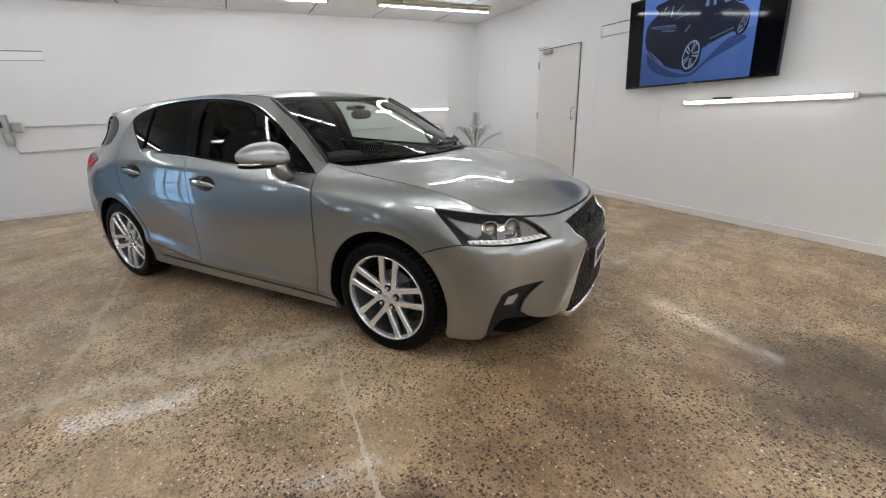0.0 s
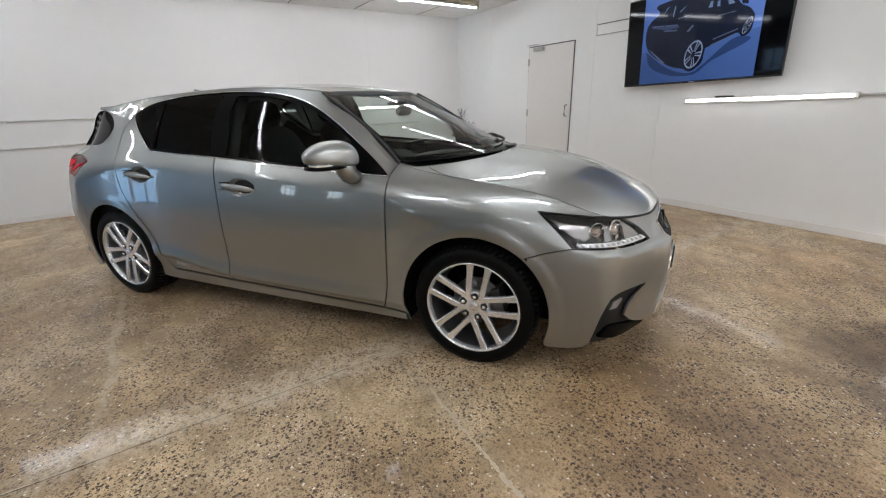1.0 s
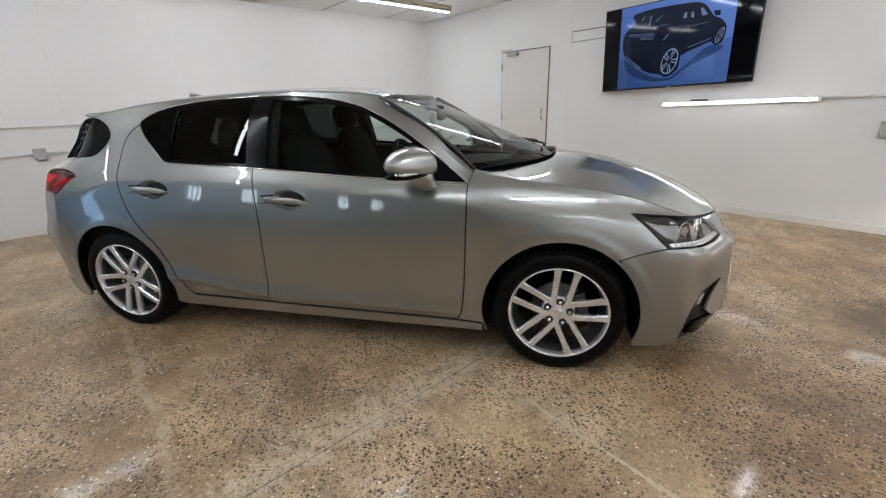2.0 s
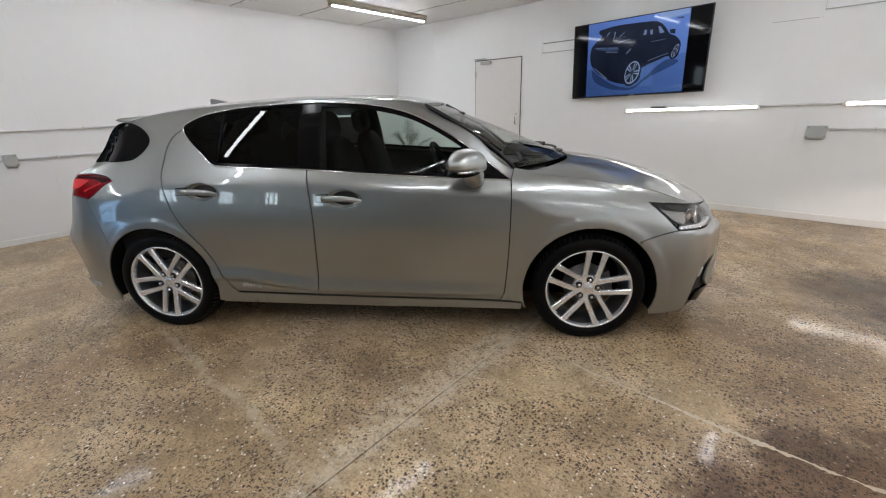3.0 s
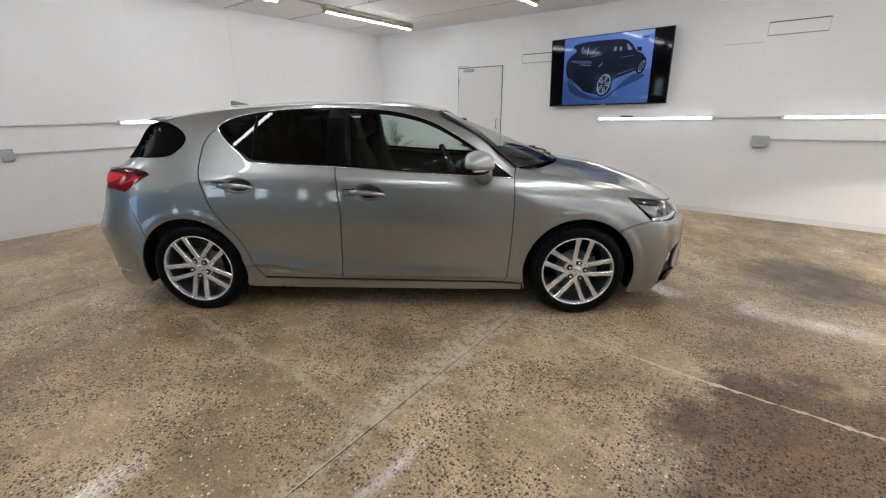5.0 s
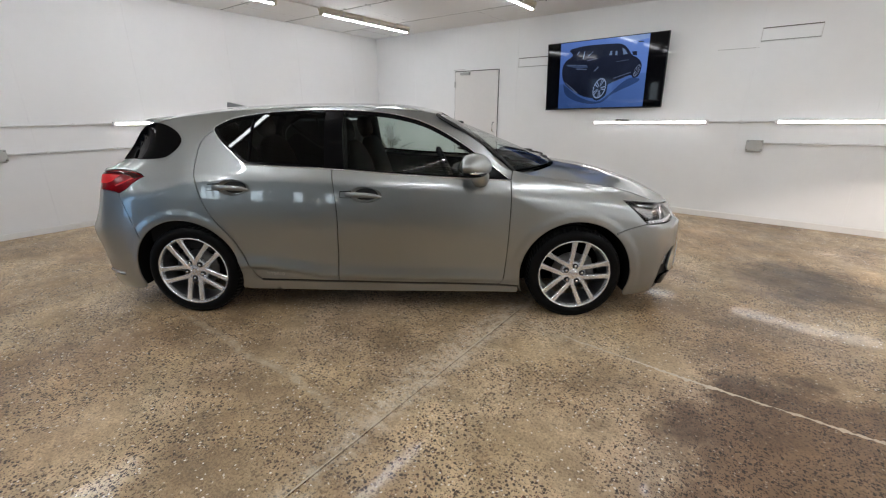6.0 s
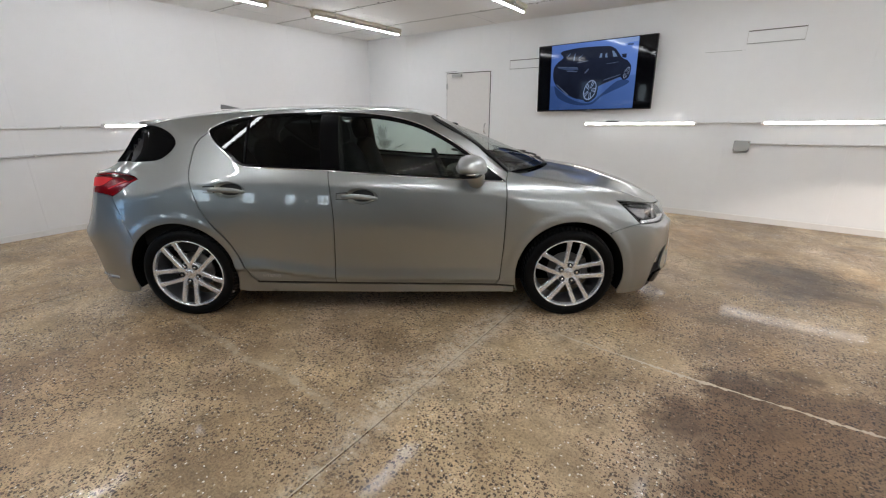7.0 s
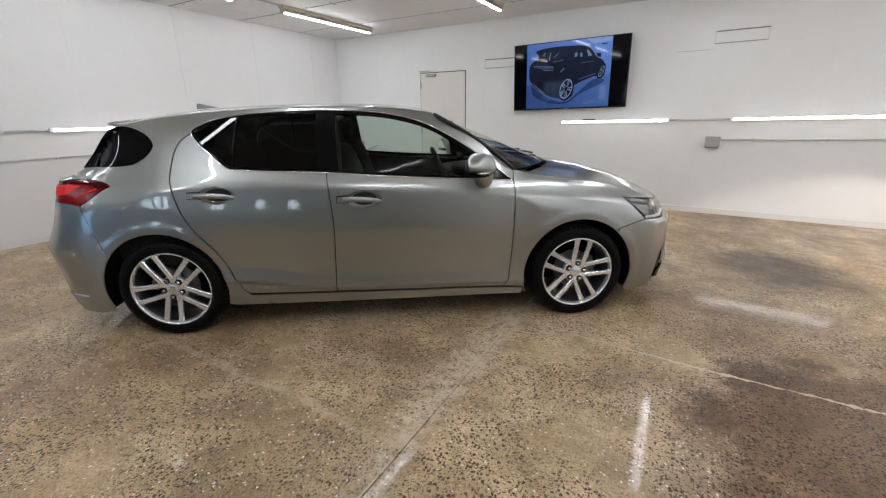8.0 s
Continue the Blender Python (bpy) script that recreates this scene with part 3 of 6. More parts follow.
# Floor: slabs parted by cut joints over a bed of filler.
floor = structure("floor", boxed(WEST, EAST, SOUTH, NORTH, -.1, -.012), M_DARKLINE, "polished brown concrete floor with exposed stones and cut joints", "floor")


def slab(x0, x1, y0, y1, j):
    """A slab with slightly broken edges; j: roughness of each edge (west, east, south, north)."""
    pts = []
    for (a, b, fixed, axis, rough) in ((x0, x1, y0, 0, j[2]), (y0, y1, x1, 1, j[1]), (x1, x0, y1, 0, j[3]), (y1, y0, x0, 1, j[0])):
        n = max(2, int(abs(b - a) / .05))
        for i in range(n):
            t = a + (b - a) * i / n
            off = rough * (noise.noise((t * 9, fixed * 3, 1.7)) + .6 * noise.noise((t * 31, fixed * 3, 4.1))) if i else 0
            pts.append((t, fixed + off) if axis == 0 else (fixed + off, t))
    n = len(pts)
    verts = [(x, y, 0) for x, y in pts] + [(x, y, -.02) for x, y in pts]
    return raw(verts, [tuple(range(n))] + [(i, i + n, (i + 1) % n + n, (i + 1) % n) for i in range(n)], False)


J1, J2, J3 = 1.238, -.305, -1.75
for x0, x1, y0, y1, j in ((WEST, J3 - .004, SOUTH, NORTH, (0, .003, 0, 0)), (J3 + .004, J1 - .0025, SOUTH, NORTH, (.003, .002, 0, 0)),
                          (J1 + .0025, EAST, SOUTH, J2, (.002, 0, 0, 0)), (J1 + .0025, EAST, J2, NORTH, (.002, 0, 0, 0))):
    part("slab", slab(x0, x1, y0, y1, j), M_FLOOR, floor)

fill, N = [], 900
for i in range(N + 1):
    x = J1 + .05 + (EAST - J1 - .05) * i / N
    c = J2 + .14 * math.exp(-(x - J1) / .40) + .010 * noise.noise((x * 2.3, 3.1, 0)) + .009 * noise.noise((x * 13, 1.1, 0)) + .004 * noise.noise((x * 60, 6.1, 0))
    wd = max(.0004, (.0085 if x > 1.8 else .0055) + .006 * noise.noise((x * 5.0, 7.7, 0)) + .008 * noise.noise((x * 27, 2.7, 0)) + .005 * noise.noise((x * 90, 4.2, 0)))
    fill += [(x, c - wd * (1 + .7 * noise.noise((x * 75, 5.5, 0))), .0006), (x, c + wd * (1 + .7 * noise.noise((x * 70, 9.3, 0))), .0006)]
part("joint_filler", raw(fill, [(2 * i, 2 * i + 2, 2 * i + 3, 2 * i + 1) for i in range(N)], False), M_JOINT, floor, "pale crumbly joint filler")
fill, N = [], 520
for i in range(N + 1):
    y = SOUTH + .2 + (NORTH - SOUTH - .4) * i / N
    c, wd = J1 - .007 + .003 * noise.noise((y * 9, 5.1, 0)), max(.0001, -.0004 + .0046 * math.exp(-((y + .45) / .55) ** 2) + .0050 * noise.noise((y * 2.3, 4.4, 0)) + .003 * noise.noise((y * 23, 8.8, 0)))
    fill += [(c - wd, y, .0006), (c + wd, y, .0006)]
part("joint_filler", raw(fill, [(2 * i, 2 * i + 1, 2 * i + 3, 2 * i + 2) for i in range(N)], False), M_JOINT, floor, "pale crumbly joint filler")
# Baseboards.
for name, bm in (("baseboard_north", boxed(WEST + .02, EAST, NORTH - .014, NORTH, 0, .075, .003)), ("baseboard_west", boxed(WEST, WEST + .014, TURN, NORTH - .014, 0, .065, .003)),
                 ("baseboard_east", boxed(EAST - .014, EAST, SOUTH, NORTH - .014, 0, .07, .003))):
    structure(name, bm, M_TRIM, "low white painted skirting strip", "baseboard")

# Panel joints standing slightly proud on the walls.
for i, x in enumerate((-3.1, -.955, .05, 2.17, 3.36, 4.56)):
    z0, z1 = ((0.08, HIGH), (.08, 2.6), (.08, 1.38), (.08, HIGH), (.08, HIGH), (.08, HIGH))[i]
    structure("trim_north", boxed(x - .012, x + .012, NORTH - .003, NORTH, z0, z1, .0012), M_WALL, "flat painted cover strip over a panel joint", "trim")
for y in (-4.0, -2.85, -1.45, -.33, .9, 2.1, 3.3):
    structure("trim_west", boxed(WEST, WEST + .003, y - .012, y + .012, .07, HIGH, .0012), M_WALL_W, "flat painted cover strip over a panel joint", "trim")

# Door in the wall, flush and painted over.
door = tagged(part("door_1", boxed(-2.155, -1.285, NORTH - .016, NORTH - .004, .02, 2.005, .003), M_TRIM), "closed flush white painted door", "door", kind="structure")
# Dark strips laid on the wall stand in for the shaded gap.
gap = bmesh.new()
block(gap, -2.166, -2.158, NORTH - .006, NORTH - .001, .0, 2.016)
block(gap, -1.282, -1.272, NORTH - .006, NORTH - .001, .0, 2.016)
block(gap, -2.158, -1.282, NORTH - .006, NORTH - .001, 2.007, 2.018)
part("door_gap", gap, M_DARKLINE, door, "dark strips for the shaded gap round the leaf")
for z in (.35, 1.06, 1.8):
    part("hinge", boxed(-2.165, -2.135, NORTH - .024, NORTH - .012, z - .05, z + .05, .002), M_BOX, door, "grey steel hinge")
h = tube([(-1.345, NORTH - .016, 1.015), (-1.345, NORTH - .05, 1.02), (-1.345, NORTH - .06, 1.05), (-1.345, NORTH - .06, 1.14), (-1.345, NORTH - .05, 1.17), (-1.345, NORTH - .016, 1.175)], .009)
part("door_handle", h, M_SATIN, door, "grey metal pull handle")
closer = part("door_closer", boxed(-2.02, -1.83, NORTH - .065, NORTH - .016, 1.945, 1.99, .006), M_BOX, door, "grey door closer with an arm")
part("closer_arm", boxed(-2.16, -1.93, NORTH - .05, NORTH - .035, 2.03, 2.04, .002), M_BOX, closer)

# Glazed doorway in the south wall, behind the camera.
window = tagged(new("window_1"), "glazed doorway with white bars letting daylight in", "window", kind="structure")
bm = bmesh.new()
for x in (GX0, GX1):
    block(bm, x - .03, x + .03, SOUTH - .1, SOUTH + .01, 0, GZ1 + .03)
block(bm, GX0 + .03, GX1 - .03, SOUTH - .1, SOUTH + .01, GZ1 - .03, GZ1 + .03)
part("window_frame", bm, M_TRIM, window)
step_x, step_z = (GX1 - GX0) / 3, GZ1 / 4
for i in range(1, 3):
    part("bar", boxed(GX0 + step_x * i - .018, GX0 + step_x * i + .018, SOUTH - .075, SOUTH - .035, .02, GZ1 - .03), M_TRIM, window)
for i in range(3):
    for k in range(4):
        sheet_glass = part("pane", boxed(GX0 + step_x * i + .018, GX0 + step_x * (i + 1) - .018, SOUTH - .058, SOUTH - .052, step_z * k + .02, step_z * (k + 1) - .02), M_LENS, window)
        sheet_glass.visible_shadow = False
    if i < 3:
        part("bar", boxed(GX0 + .03, GX1 - .03, SOUTH - .07, SOUTH - .04, step_z * (i + 1) - .02, step_z * (i + 1) + .02), M_TRIM, window)
for i, (a, b) in enumerate(PANES):
    win = tagged(new("window_%d" % (i + 2)), "white barred window letting cool daylight in", "window", kind="structure")
    bm = bmesh.new()
    for x in (a, b):
        block(bm, x - .025, x + .025, SOUTH - .1, SOUTH + .008, PZ0 - .025, PZ1 + .025)
    for z in (PZ0, PZ1):
        block(bm, a + .025, b - .025, SOUTH - .1, SOUTH + .008, z - .025, z + .025)
    part("window_frame", bm, M_TRIM, win)
    part("window_sill", boxed(a - .06, b + .06, SOUTH, SOUTH + .09, PZ0 - .06, PZ0 - .03, .005), M_TRIM, win)
    wide, high = (b - a) / 3, (PZ1 - PZ0) / 4
    for k in (1, 2):
        part("bar", boxed(a + wide * k - .009, a + wide * k + .009, SOUTH - .075, SOUTH - .035, PZ0 + .02, PZ1 - .02), M_TRIM, win)
    for k in (1, 2, 3):
        part("bar", boxed(a + .02, b - .02, SOUTH - .07, SOUTH - .04, PZ0 + high * k - .009, PZ0 + high * k + .009), M_TRIM, win)
    for k in range(3):
        for z in range(4):
            sheet_glass = part("pane", boxed(a + wide * k + .011, a + wide * (k + 1) - .011, SOUTH - .058, SOUTH - .052, PZ0 + high * z + .011, PZ0 + high * (z + 1) - .011), M_LENS, win)
            sheet_glass.visible_shadow = False
structure("ground", boxed(-120, 120, -200, SOUTH - .16, -.2, -.02), material("pale_yard_concrete", (.42, .42, .41), .8, grain=.1, scale=5, blotch=.1, blotch_scale=.3), "pale concrete yard outside the doorway", "ground")
day = new("daylight", bpy.data.lights.new("daylight", "AREA"))
day.data.shape, day.data.size, day.data.size_y, day.data.energy, day.data.color = "RECTANGLE", GX1 - GX0 - .1, GZ1 - .1, 14, (.27, .57, 1.0)
day.matrix_world = look(((GX0 + GX1) / 2, SOUTH - .12, GZ1 / 2), ((GX0 + GX1) / 2, 0, GZ1 / 2))

for a, b in PANES:
    side_day = new("daylight_window", bpy.data.lights.new("daylight_window", "AREA"))
    side_day.data.shape, side_day.data.size, side_day.data.size_y, side_day.data.energy, side_day.data.color = "RECTANGLE", b - a, PZ1 - PZ0, 3.7, (.72, .88, 1.0)
    side_day.matrix_world = look(((a + b) / 2, SOUTH - .12, (PZ0 + PZ1) / 2), ((a + b) / 2, 0, (PZ0 + PZ1) / 2))

# Inferred low beam of a vehicle beyond view, on the wall below its cut-off.
# Bare spot with no fixture, widened to brighten the far floor too.
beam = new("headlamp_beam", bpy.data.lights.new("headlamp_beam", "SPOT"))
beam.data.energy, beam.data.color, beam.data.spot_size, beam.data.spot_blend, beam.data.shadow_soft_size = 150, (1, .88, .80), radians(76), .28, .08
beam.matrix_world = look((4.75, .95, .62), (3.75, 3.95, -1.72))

# ---- lamps ----


def lit_below(ob, mat, limit):
    """Lets only the faces below a local height give off light."""
    ob.data.materials.append(mat)
    for p in ob.data.polygons:
        if p.center.z < limit:
            p.material_index = 1
    return ob


def batten(group, m, length, mat, label, housing):
    """A tube lamp on a shallow housing: runs along local x, hangs down local -z."""
    e = tagged(new("tube_lamp"), label, "lamp", group)
    h, a = length / 2, .0
    part("housing", boxed(-h - .02, h + .02, -.05, .05, -.045, 0, .008), housing, e)
    for s in (-1, 1):
        part("end_cap", boxed(s * (h + .005) - .018, s * (h + .005) + .018, -.028, .028, -.10, -.03, .006), housing, e)
    for k in (-.3, -.1, .1, .3):
        part("clip", boxed(k * length - .012, k * length + .012, -.055, .055, -.058, -.012, .003), M_SATIN, e)
    lit_below(part("tube", tube([(-h, 0, -.075), (-h + .01, 0, -.075), (h - .01, 0, -.075), (h, 0, -.075)], [.019, .021, .021, .019], 20), M_TRIM, e, "white tube lit along its lower half"), mat, -.083)
    e.matrix_world = m
    return e


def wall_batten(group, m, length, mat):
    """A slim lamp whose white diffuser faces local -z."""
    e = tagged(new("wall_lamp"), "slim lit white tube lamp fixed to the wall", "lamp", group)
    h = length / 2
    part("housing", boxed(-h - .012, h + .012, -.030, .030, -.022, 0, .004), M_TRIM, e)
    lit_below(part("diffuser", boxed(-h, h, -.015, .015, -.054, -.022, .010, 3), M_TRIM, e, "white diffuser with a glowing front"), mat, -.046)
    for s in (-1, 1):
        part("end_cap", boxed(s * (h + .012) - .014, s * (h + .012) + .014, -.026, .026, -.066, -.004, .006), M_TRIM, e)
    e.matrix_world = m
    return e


# The x=4.6 row and spans beyond y=-4 are unseen extras brightening the room.
for x, spans in ((-2.79, ((1.61, 3.40), (-.92, .89), (-3.25, -1.6), (-5.9, -4.1))), (-.33, ((1.3, 3.08), (-1.1, .66), (-3.5, -1.75), (-5.9, -4.15))),
                 (2.12, ((1.4, 3.2), (-1.0, .75))), (1.76, ((-3.4, -1.65),)), (4.6, ((1.4, 3.2), (-1.0, .75), (-3.4, -1.65)))):
    for y0, y1 in spans:
        batten("ceiling tube lamps", pose(x, (y0 + y1) / 2, HIGH, 0, 0, 90), y1 - y0, M_TUBE, "lit tube lamp with a yellowed housing under the ceiling", M_HOUSING)
    run = [spans[-1][0], *[v for s in spans[::-1] for v in s][1:-1], spans[0][1]]
    if len(spans) < 2:
        continue
    ob = tagged(new("ceiling_conduit"), "thin painted cable conduit between ceiling lamps", "conduit")
    for a, b in zip(run[1:-1:2], run[2:-1:2]):
        part("pipe", tube([(x, a, HIGH - .012), (x, b, HIGH - .012)], .010), M_PIPE, ob)

Z1, Z2 = 1.205, .905
for x0, x1 in ((.385, 1.80), (2.53, 4.0)):
    wall_batten("wall tube lamps", pose((x0 + x1) / 2, NORTH, Z1 + .018 * ((x0 + x1) / 2 - 1.0), -90, -1.0), x1 - x0, M_TUBE_WALL)
for y0, y1 in ((-.69, .76), (1.83, 3.27)):
    wall_batten("wall tube lamps", pose(WEST, (y0 + y1) / 2, Z1, -90, 0, 90), y1 - y0, M_TUBE_WALL)
# Unseen lamps added on the east wall to brighten the car's front.
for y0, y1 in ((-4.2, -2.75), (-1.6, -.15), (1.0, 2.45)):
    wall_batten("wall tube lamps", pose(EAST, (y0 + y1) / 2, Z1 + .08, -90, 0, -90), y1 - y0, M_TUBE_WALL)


def conduit(points, label="painted surface conduit along the wall", r=.011):
    """A surface pipe with its clips."""
    ob = tagged(new("wall_conduit"), label, "conduit")
    part("pipe", tube(points, r), M_PIPE, ob)
    for a, b in zip(points, points[1:]):
        a, b = Vector(a), Vector(b)
        n = int((b - a).length / .6)
        for i in range(n):
            c = a.lerp(b, (i + .5) / n)
            part("clip", boxed(c.x - .012, c.x + .012, c.y - .012, c.y + .012, c.z - .017, c.z + .017, .003), M_PIPE, ob)
    return ob


conduit([(1.815, NORTH - .014, Z1 + .018), (2.515, NORTH - .014, Z1 + .03)])
conduit([(4.015, NORTH - .014, Z1 + .055), (4.735, NORTH - .014, Z1 + .065)])
conduit([(2.44, NORTH - .014, .98), (EAST - .02, NORTH - .014, 1.04)])
conduit([(WEST + .014, -2.98, Z1 - .01), (WEST + .014, -.71, Z1)])
conduit([(WEST + .014, .78, Z1), (WEST + .014, 1.81, Z1)])
conduit([(WEST + .014, -3.12, .87), (WEST + .014, -1.83, Z2), ])
conduit([(WEST + .014, -1.72, Z2), (WEST + .014, 3.0, .93)])


def junction(m, w, h, d, label):
    """A wall box with a lid and a gland."""
    e = tagged(new("junction_box"), label, "junction box")
    part("box", boxed(-w / 2, w / 2, -d * .7, 0, -h / 2, h / 2, .006), M_BOX, e)
    part("lid", boxed(-w / 2 - .002, w / 2 + .002, -d, -d * .7 - .001, -h / 2 - .002, h / 2 + .002, .005), M_BOX, e)
    for i in range(4):
        part("screw", boxed((-1) ** i * (w / 2 - .014) - .005, (-1) ** i * (w / 2 - .014) + .005, -d - .002, -d + .002, (1 if i < 2 else -1) * (h / 2 - .014) - .005, (1 if i < 2 else -1) * (h / 2 - .014) + .005, .001), M_SATIN, e)
    part("gland", boxed(-w / 2 + .01, w / 2 - .01, -d * .5, -d * .2, -h / 2 - .018, -h / 2, .004), M_BOX, e)
    e.matrix_world = m
    return e


junction(pose(2.355, NORTH, .955), .165, .125, .07, "grey plastic junction box on the white wall")
junction(pose(WEST, -1.775, Z2, 0, 0, 90), .11, .12, .06, "grey plastic junction box on the white wall")
junction(pose(WEST, -3.05, 1.2, 0, 0, 90), .10, .11, .06, "small grey plastic junction box beside an isolator")
iso = tagged(new("isolator_switch"), "grey weathered isolator switch with a hanging outlet", "switch")
part("body", boxed(WEST, WEST + .11, -3.26, -3.12, 1.14, 1.36, .012), M_BOX, iso)
part("knob", boxed(WEST + .11, WEST + .135, -3.21, -3.16, 1.2, 1.29, .008), M_MATT, iso, "black turning knob")
part("socket", tube([(WEST + .05, -3.17, 1.15), (WEST + .06, -3.16, 1.06), (WEST + .07, -3.15, .98)], [.045, .05, .042], 12), M_BOX, iso)
part("cable", tube([(WEST + .04, -3.14, .98), (WEST + .03, -3.12, .9), (WEST + .014, -3.11, .872)], .01), M_PIPE, iso)


def hatch(m, w, h, label):
    """A painted-over wall plate: a thin frame with shade painted along its upper edge."""
    e = tagged(new("wall_hatch"), label, "wall hatch")
    part("plate", boxed(-w / 2, w / 2, -.008, 0, -h / 2, h / 2, .003), M_WALL, e)
    part("upper_lip", boxed(-w / 2 - .004, w / 2 + .004, -.012, -.001, h / 2 + .001, h / 2 + .011, .001), M_SHADE, e, "dark strip painted as shade along the upper edge")
    part("lower_lip", boxed(-w / 2 - .004, w / 2 + .004, -.020, -.001, -h / 2 - .010, -h / 2 - .001, .002), M_BOX, e)
    for s in (-1, 1):
        part("side_strip", boxed(s * (w / 2 + .004) - .003, s * (w / 2 + .004) + .003, -.012, -.001, -h / 2, h / 2, .001), M_PIPE, e)
    e.matrix_world = m
    return e


hatch(pose(2.46, NORTH, 2.2, 0, -.6), .53, .125, "white painted flat hatch high on the wall")
hatch(pose(-.66, NORTH, 2.085), .52, .115, "white painted flat hatch beside the television")
hatch(pose(WEST, -3.0, 2.06, 0, 0, 90), .88, .1, "white painted flat hatch high on the wall")
structure("trim_scar", boxed(1.78, 2.19, NORTH - .002, NORTH + .001, 2.062, 2.067), M_BOX, "thin grey scratch line in the wall paint", "trim")

# ---- television ----
tv = tagged(new("television"), "large black wall television showing a dark car photo on blue", "television")
TW, TH = 1.63, .925
part("back", boxed(-TW / 2 + .05, TW / 2 - .05, .03, .07, -TH / 2 + .05, TH / 2 - .05, .01), M_MATT, tv)
part("bezel", boxed(-TW / 2, TW / 2, 0, .032, -TH / 2, TH / 2, .005), M_TVBODY, tv)
part("screen", boxed(-TW / 2 + .012, TW / 2 - .012, -.002, .004, -TH / 2 + .016, TH / 2 - .012, .001), M_TVGLASS, tv, "glossy black screen")
part("bracket", boxed(-.2, .2, .07, .12, -.2, .2, .004), M_MATT, tv)
part("badge", boxed(-.03, .03, -.004, .001, -TH / 2 + .002, -TH / 2 + .012), M_BOX, tv)
PW2, PH2 = 1.195, .895


def picture(name, pts, y, mat, label=""):
    out = [(-PW2 / 2 + PW2 * u - .015, PH2 / 2 - PH2 * v + .004) for u, v in pts]
    ob = part(name, plate(out, y - .0006, y), mat, tv, label)
    return ob


def glow(name, color, strength):
    """A lit patch of the screen under its gloss."""
    m = emitter(name, color, strength)
    b = m.node_tree.nodes["Principled BSDF"]
    b.inputs["Base Color"].default_value, b.inputs["Roughness"].default_value = (.003, .003, .004, 1), .05
    b.inputs["Specular IOR Level"].default_value = .22
    return m


def shaded_glow(name, low, high, strength, lean=.5, mottle=.25):
    """A lit patch of the screen whose colour drifts across the photograph."""
    m = glow(name, high, strength)
    n, k = m.node_tree.nodes, m.node_tree.links
    co, cut, drift, blur, ramp = n.new("ShaderNodeTexCoord"), n.new("ShaderNodeSeparateXYZ"), n.new("ShaderNodeMath"), n.new("ShaderNodeTexNoise"), n.new("ShaderNodeMix")
    k.new(co.outputs["Object"], cut.inputs[0]), k.new(co.outputs["Object"], blur.inputs["Vector"])
    blur.inputs["Scale"].default_value, blur.inputs["Detail"].default_value = 5, 4
    drift.operation = "MULTIPLY_ADD"
    drift.inputs[1].default_value = lean
    k.new(cut.outputs[0], drift.inputs[0])
    up, mix = n.new("ShaderNodeMath"), n.new("ShaderNodeMath")
    up.operation, mix.operation = "MULTIPLY_ADD", "MULTIPLY_ADD"
    up.inputs[1].default_value, up.inputs[2].default_value = .75, .5 - mottle / 2
    k.new(cut.outputs[2], up.inputs[0]), k.new(up.outputs[0], drift.inputs[2])
    mix.inputs[1].default_value = mottle
    mix.use_clamp = True
    k.new(blur.outputs["Fac"], mix.inputs[0]), k.new(drift.outputs[0], mix.inputs[2])
    ramp.data_type = "RGBA"
    ramp.inputs[6].default_value, ramp.inputs[7].default_value = (*low, 1), (*high, 1)
    k.new(mix.outputs[0], ramp.inputs[0]), k.new(ramp.outputs[2], n["Principled BSDF"].inputs["Emission Color"])
    return m


G_BLUE, G_PALE, G_FLOOR = shaded_glow("screen_blue", (.055, .12, .40), (.16, .30, .80), .62), glow("screen_pale_blue", (.32, .47, .85), .6), shaded_glow("screen_floor_blue", (.045, .10, .30), (.12, .24, .66), .58)
G_DARK, G_MID, G_WHEEL = shaded_glow("screen_dark", (.004, .006, .014), (.022, .030, .062), .6, .2, .9), glow("screen_slate", (.05, .08, .17), .6), glow("screen_wheel", (.40, .50, .78), .40)
G_SHADE, G_GLASS, G_PALE2, G_LINE = shaded_glow("screen_shadow", (.02, .045, .14), (.05, .11, .32), .55), glow("screen_glass", (.02, .026, .05), .6), glow("screen_reflection", (.28, .42, .72), .42), glow("screen_highlight", (.13, .17, .30), .5)
picture("picture", [(0, 0), (1, 0), (1, 1), (0, 1)], -.0026, G_BLUE, "blue photograph of a dark car on the screen")
picture("picture_floor", [(0, .62), (.3, .60), (.6, .58), (1, .52), (1, 1), (0, 1)], -.0034, G_FLOOR)
picture("picture_lights", [(.70, .0), (.99, .0), (.995, .06), (.80, .085)], -.0034, G_PALE)
picture("picture_shadow", spline([(.05, .62), (.27, .83), (.48, .91), (.60, .82), (.80, .60), (.93, .60), (.90, .66), (.66, .80), (.52, .93), (.30, .92), (.10, .80), (.05, .62)], 4)[:-1], -.0038, G_SHADE)
picture("picture_car_body", spline([(.113, .131), (.146, .096), (.333, .071), (.645, .085), (.735, .117), (.788, .182), (.834, .267), (.894, .312), (.94, .391), (.94, .489), (.917, .569), (.866, .585), (.824, .545), (.649, .633), (.59, .671), (.583, .796), (.52, .867), (.421, .856), (.27, .798), (.096, .645), (.035, .505), (.036, .35), (.074, .271), (.151, .194), (.113, .131)], 4)[:-1], -.0042, G_DARK, "dark car shape in the photograph")
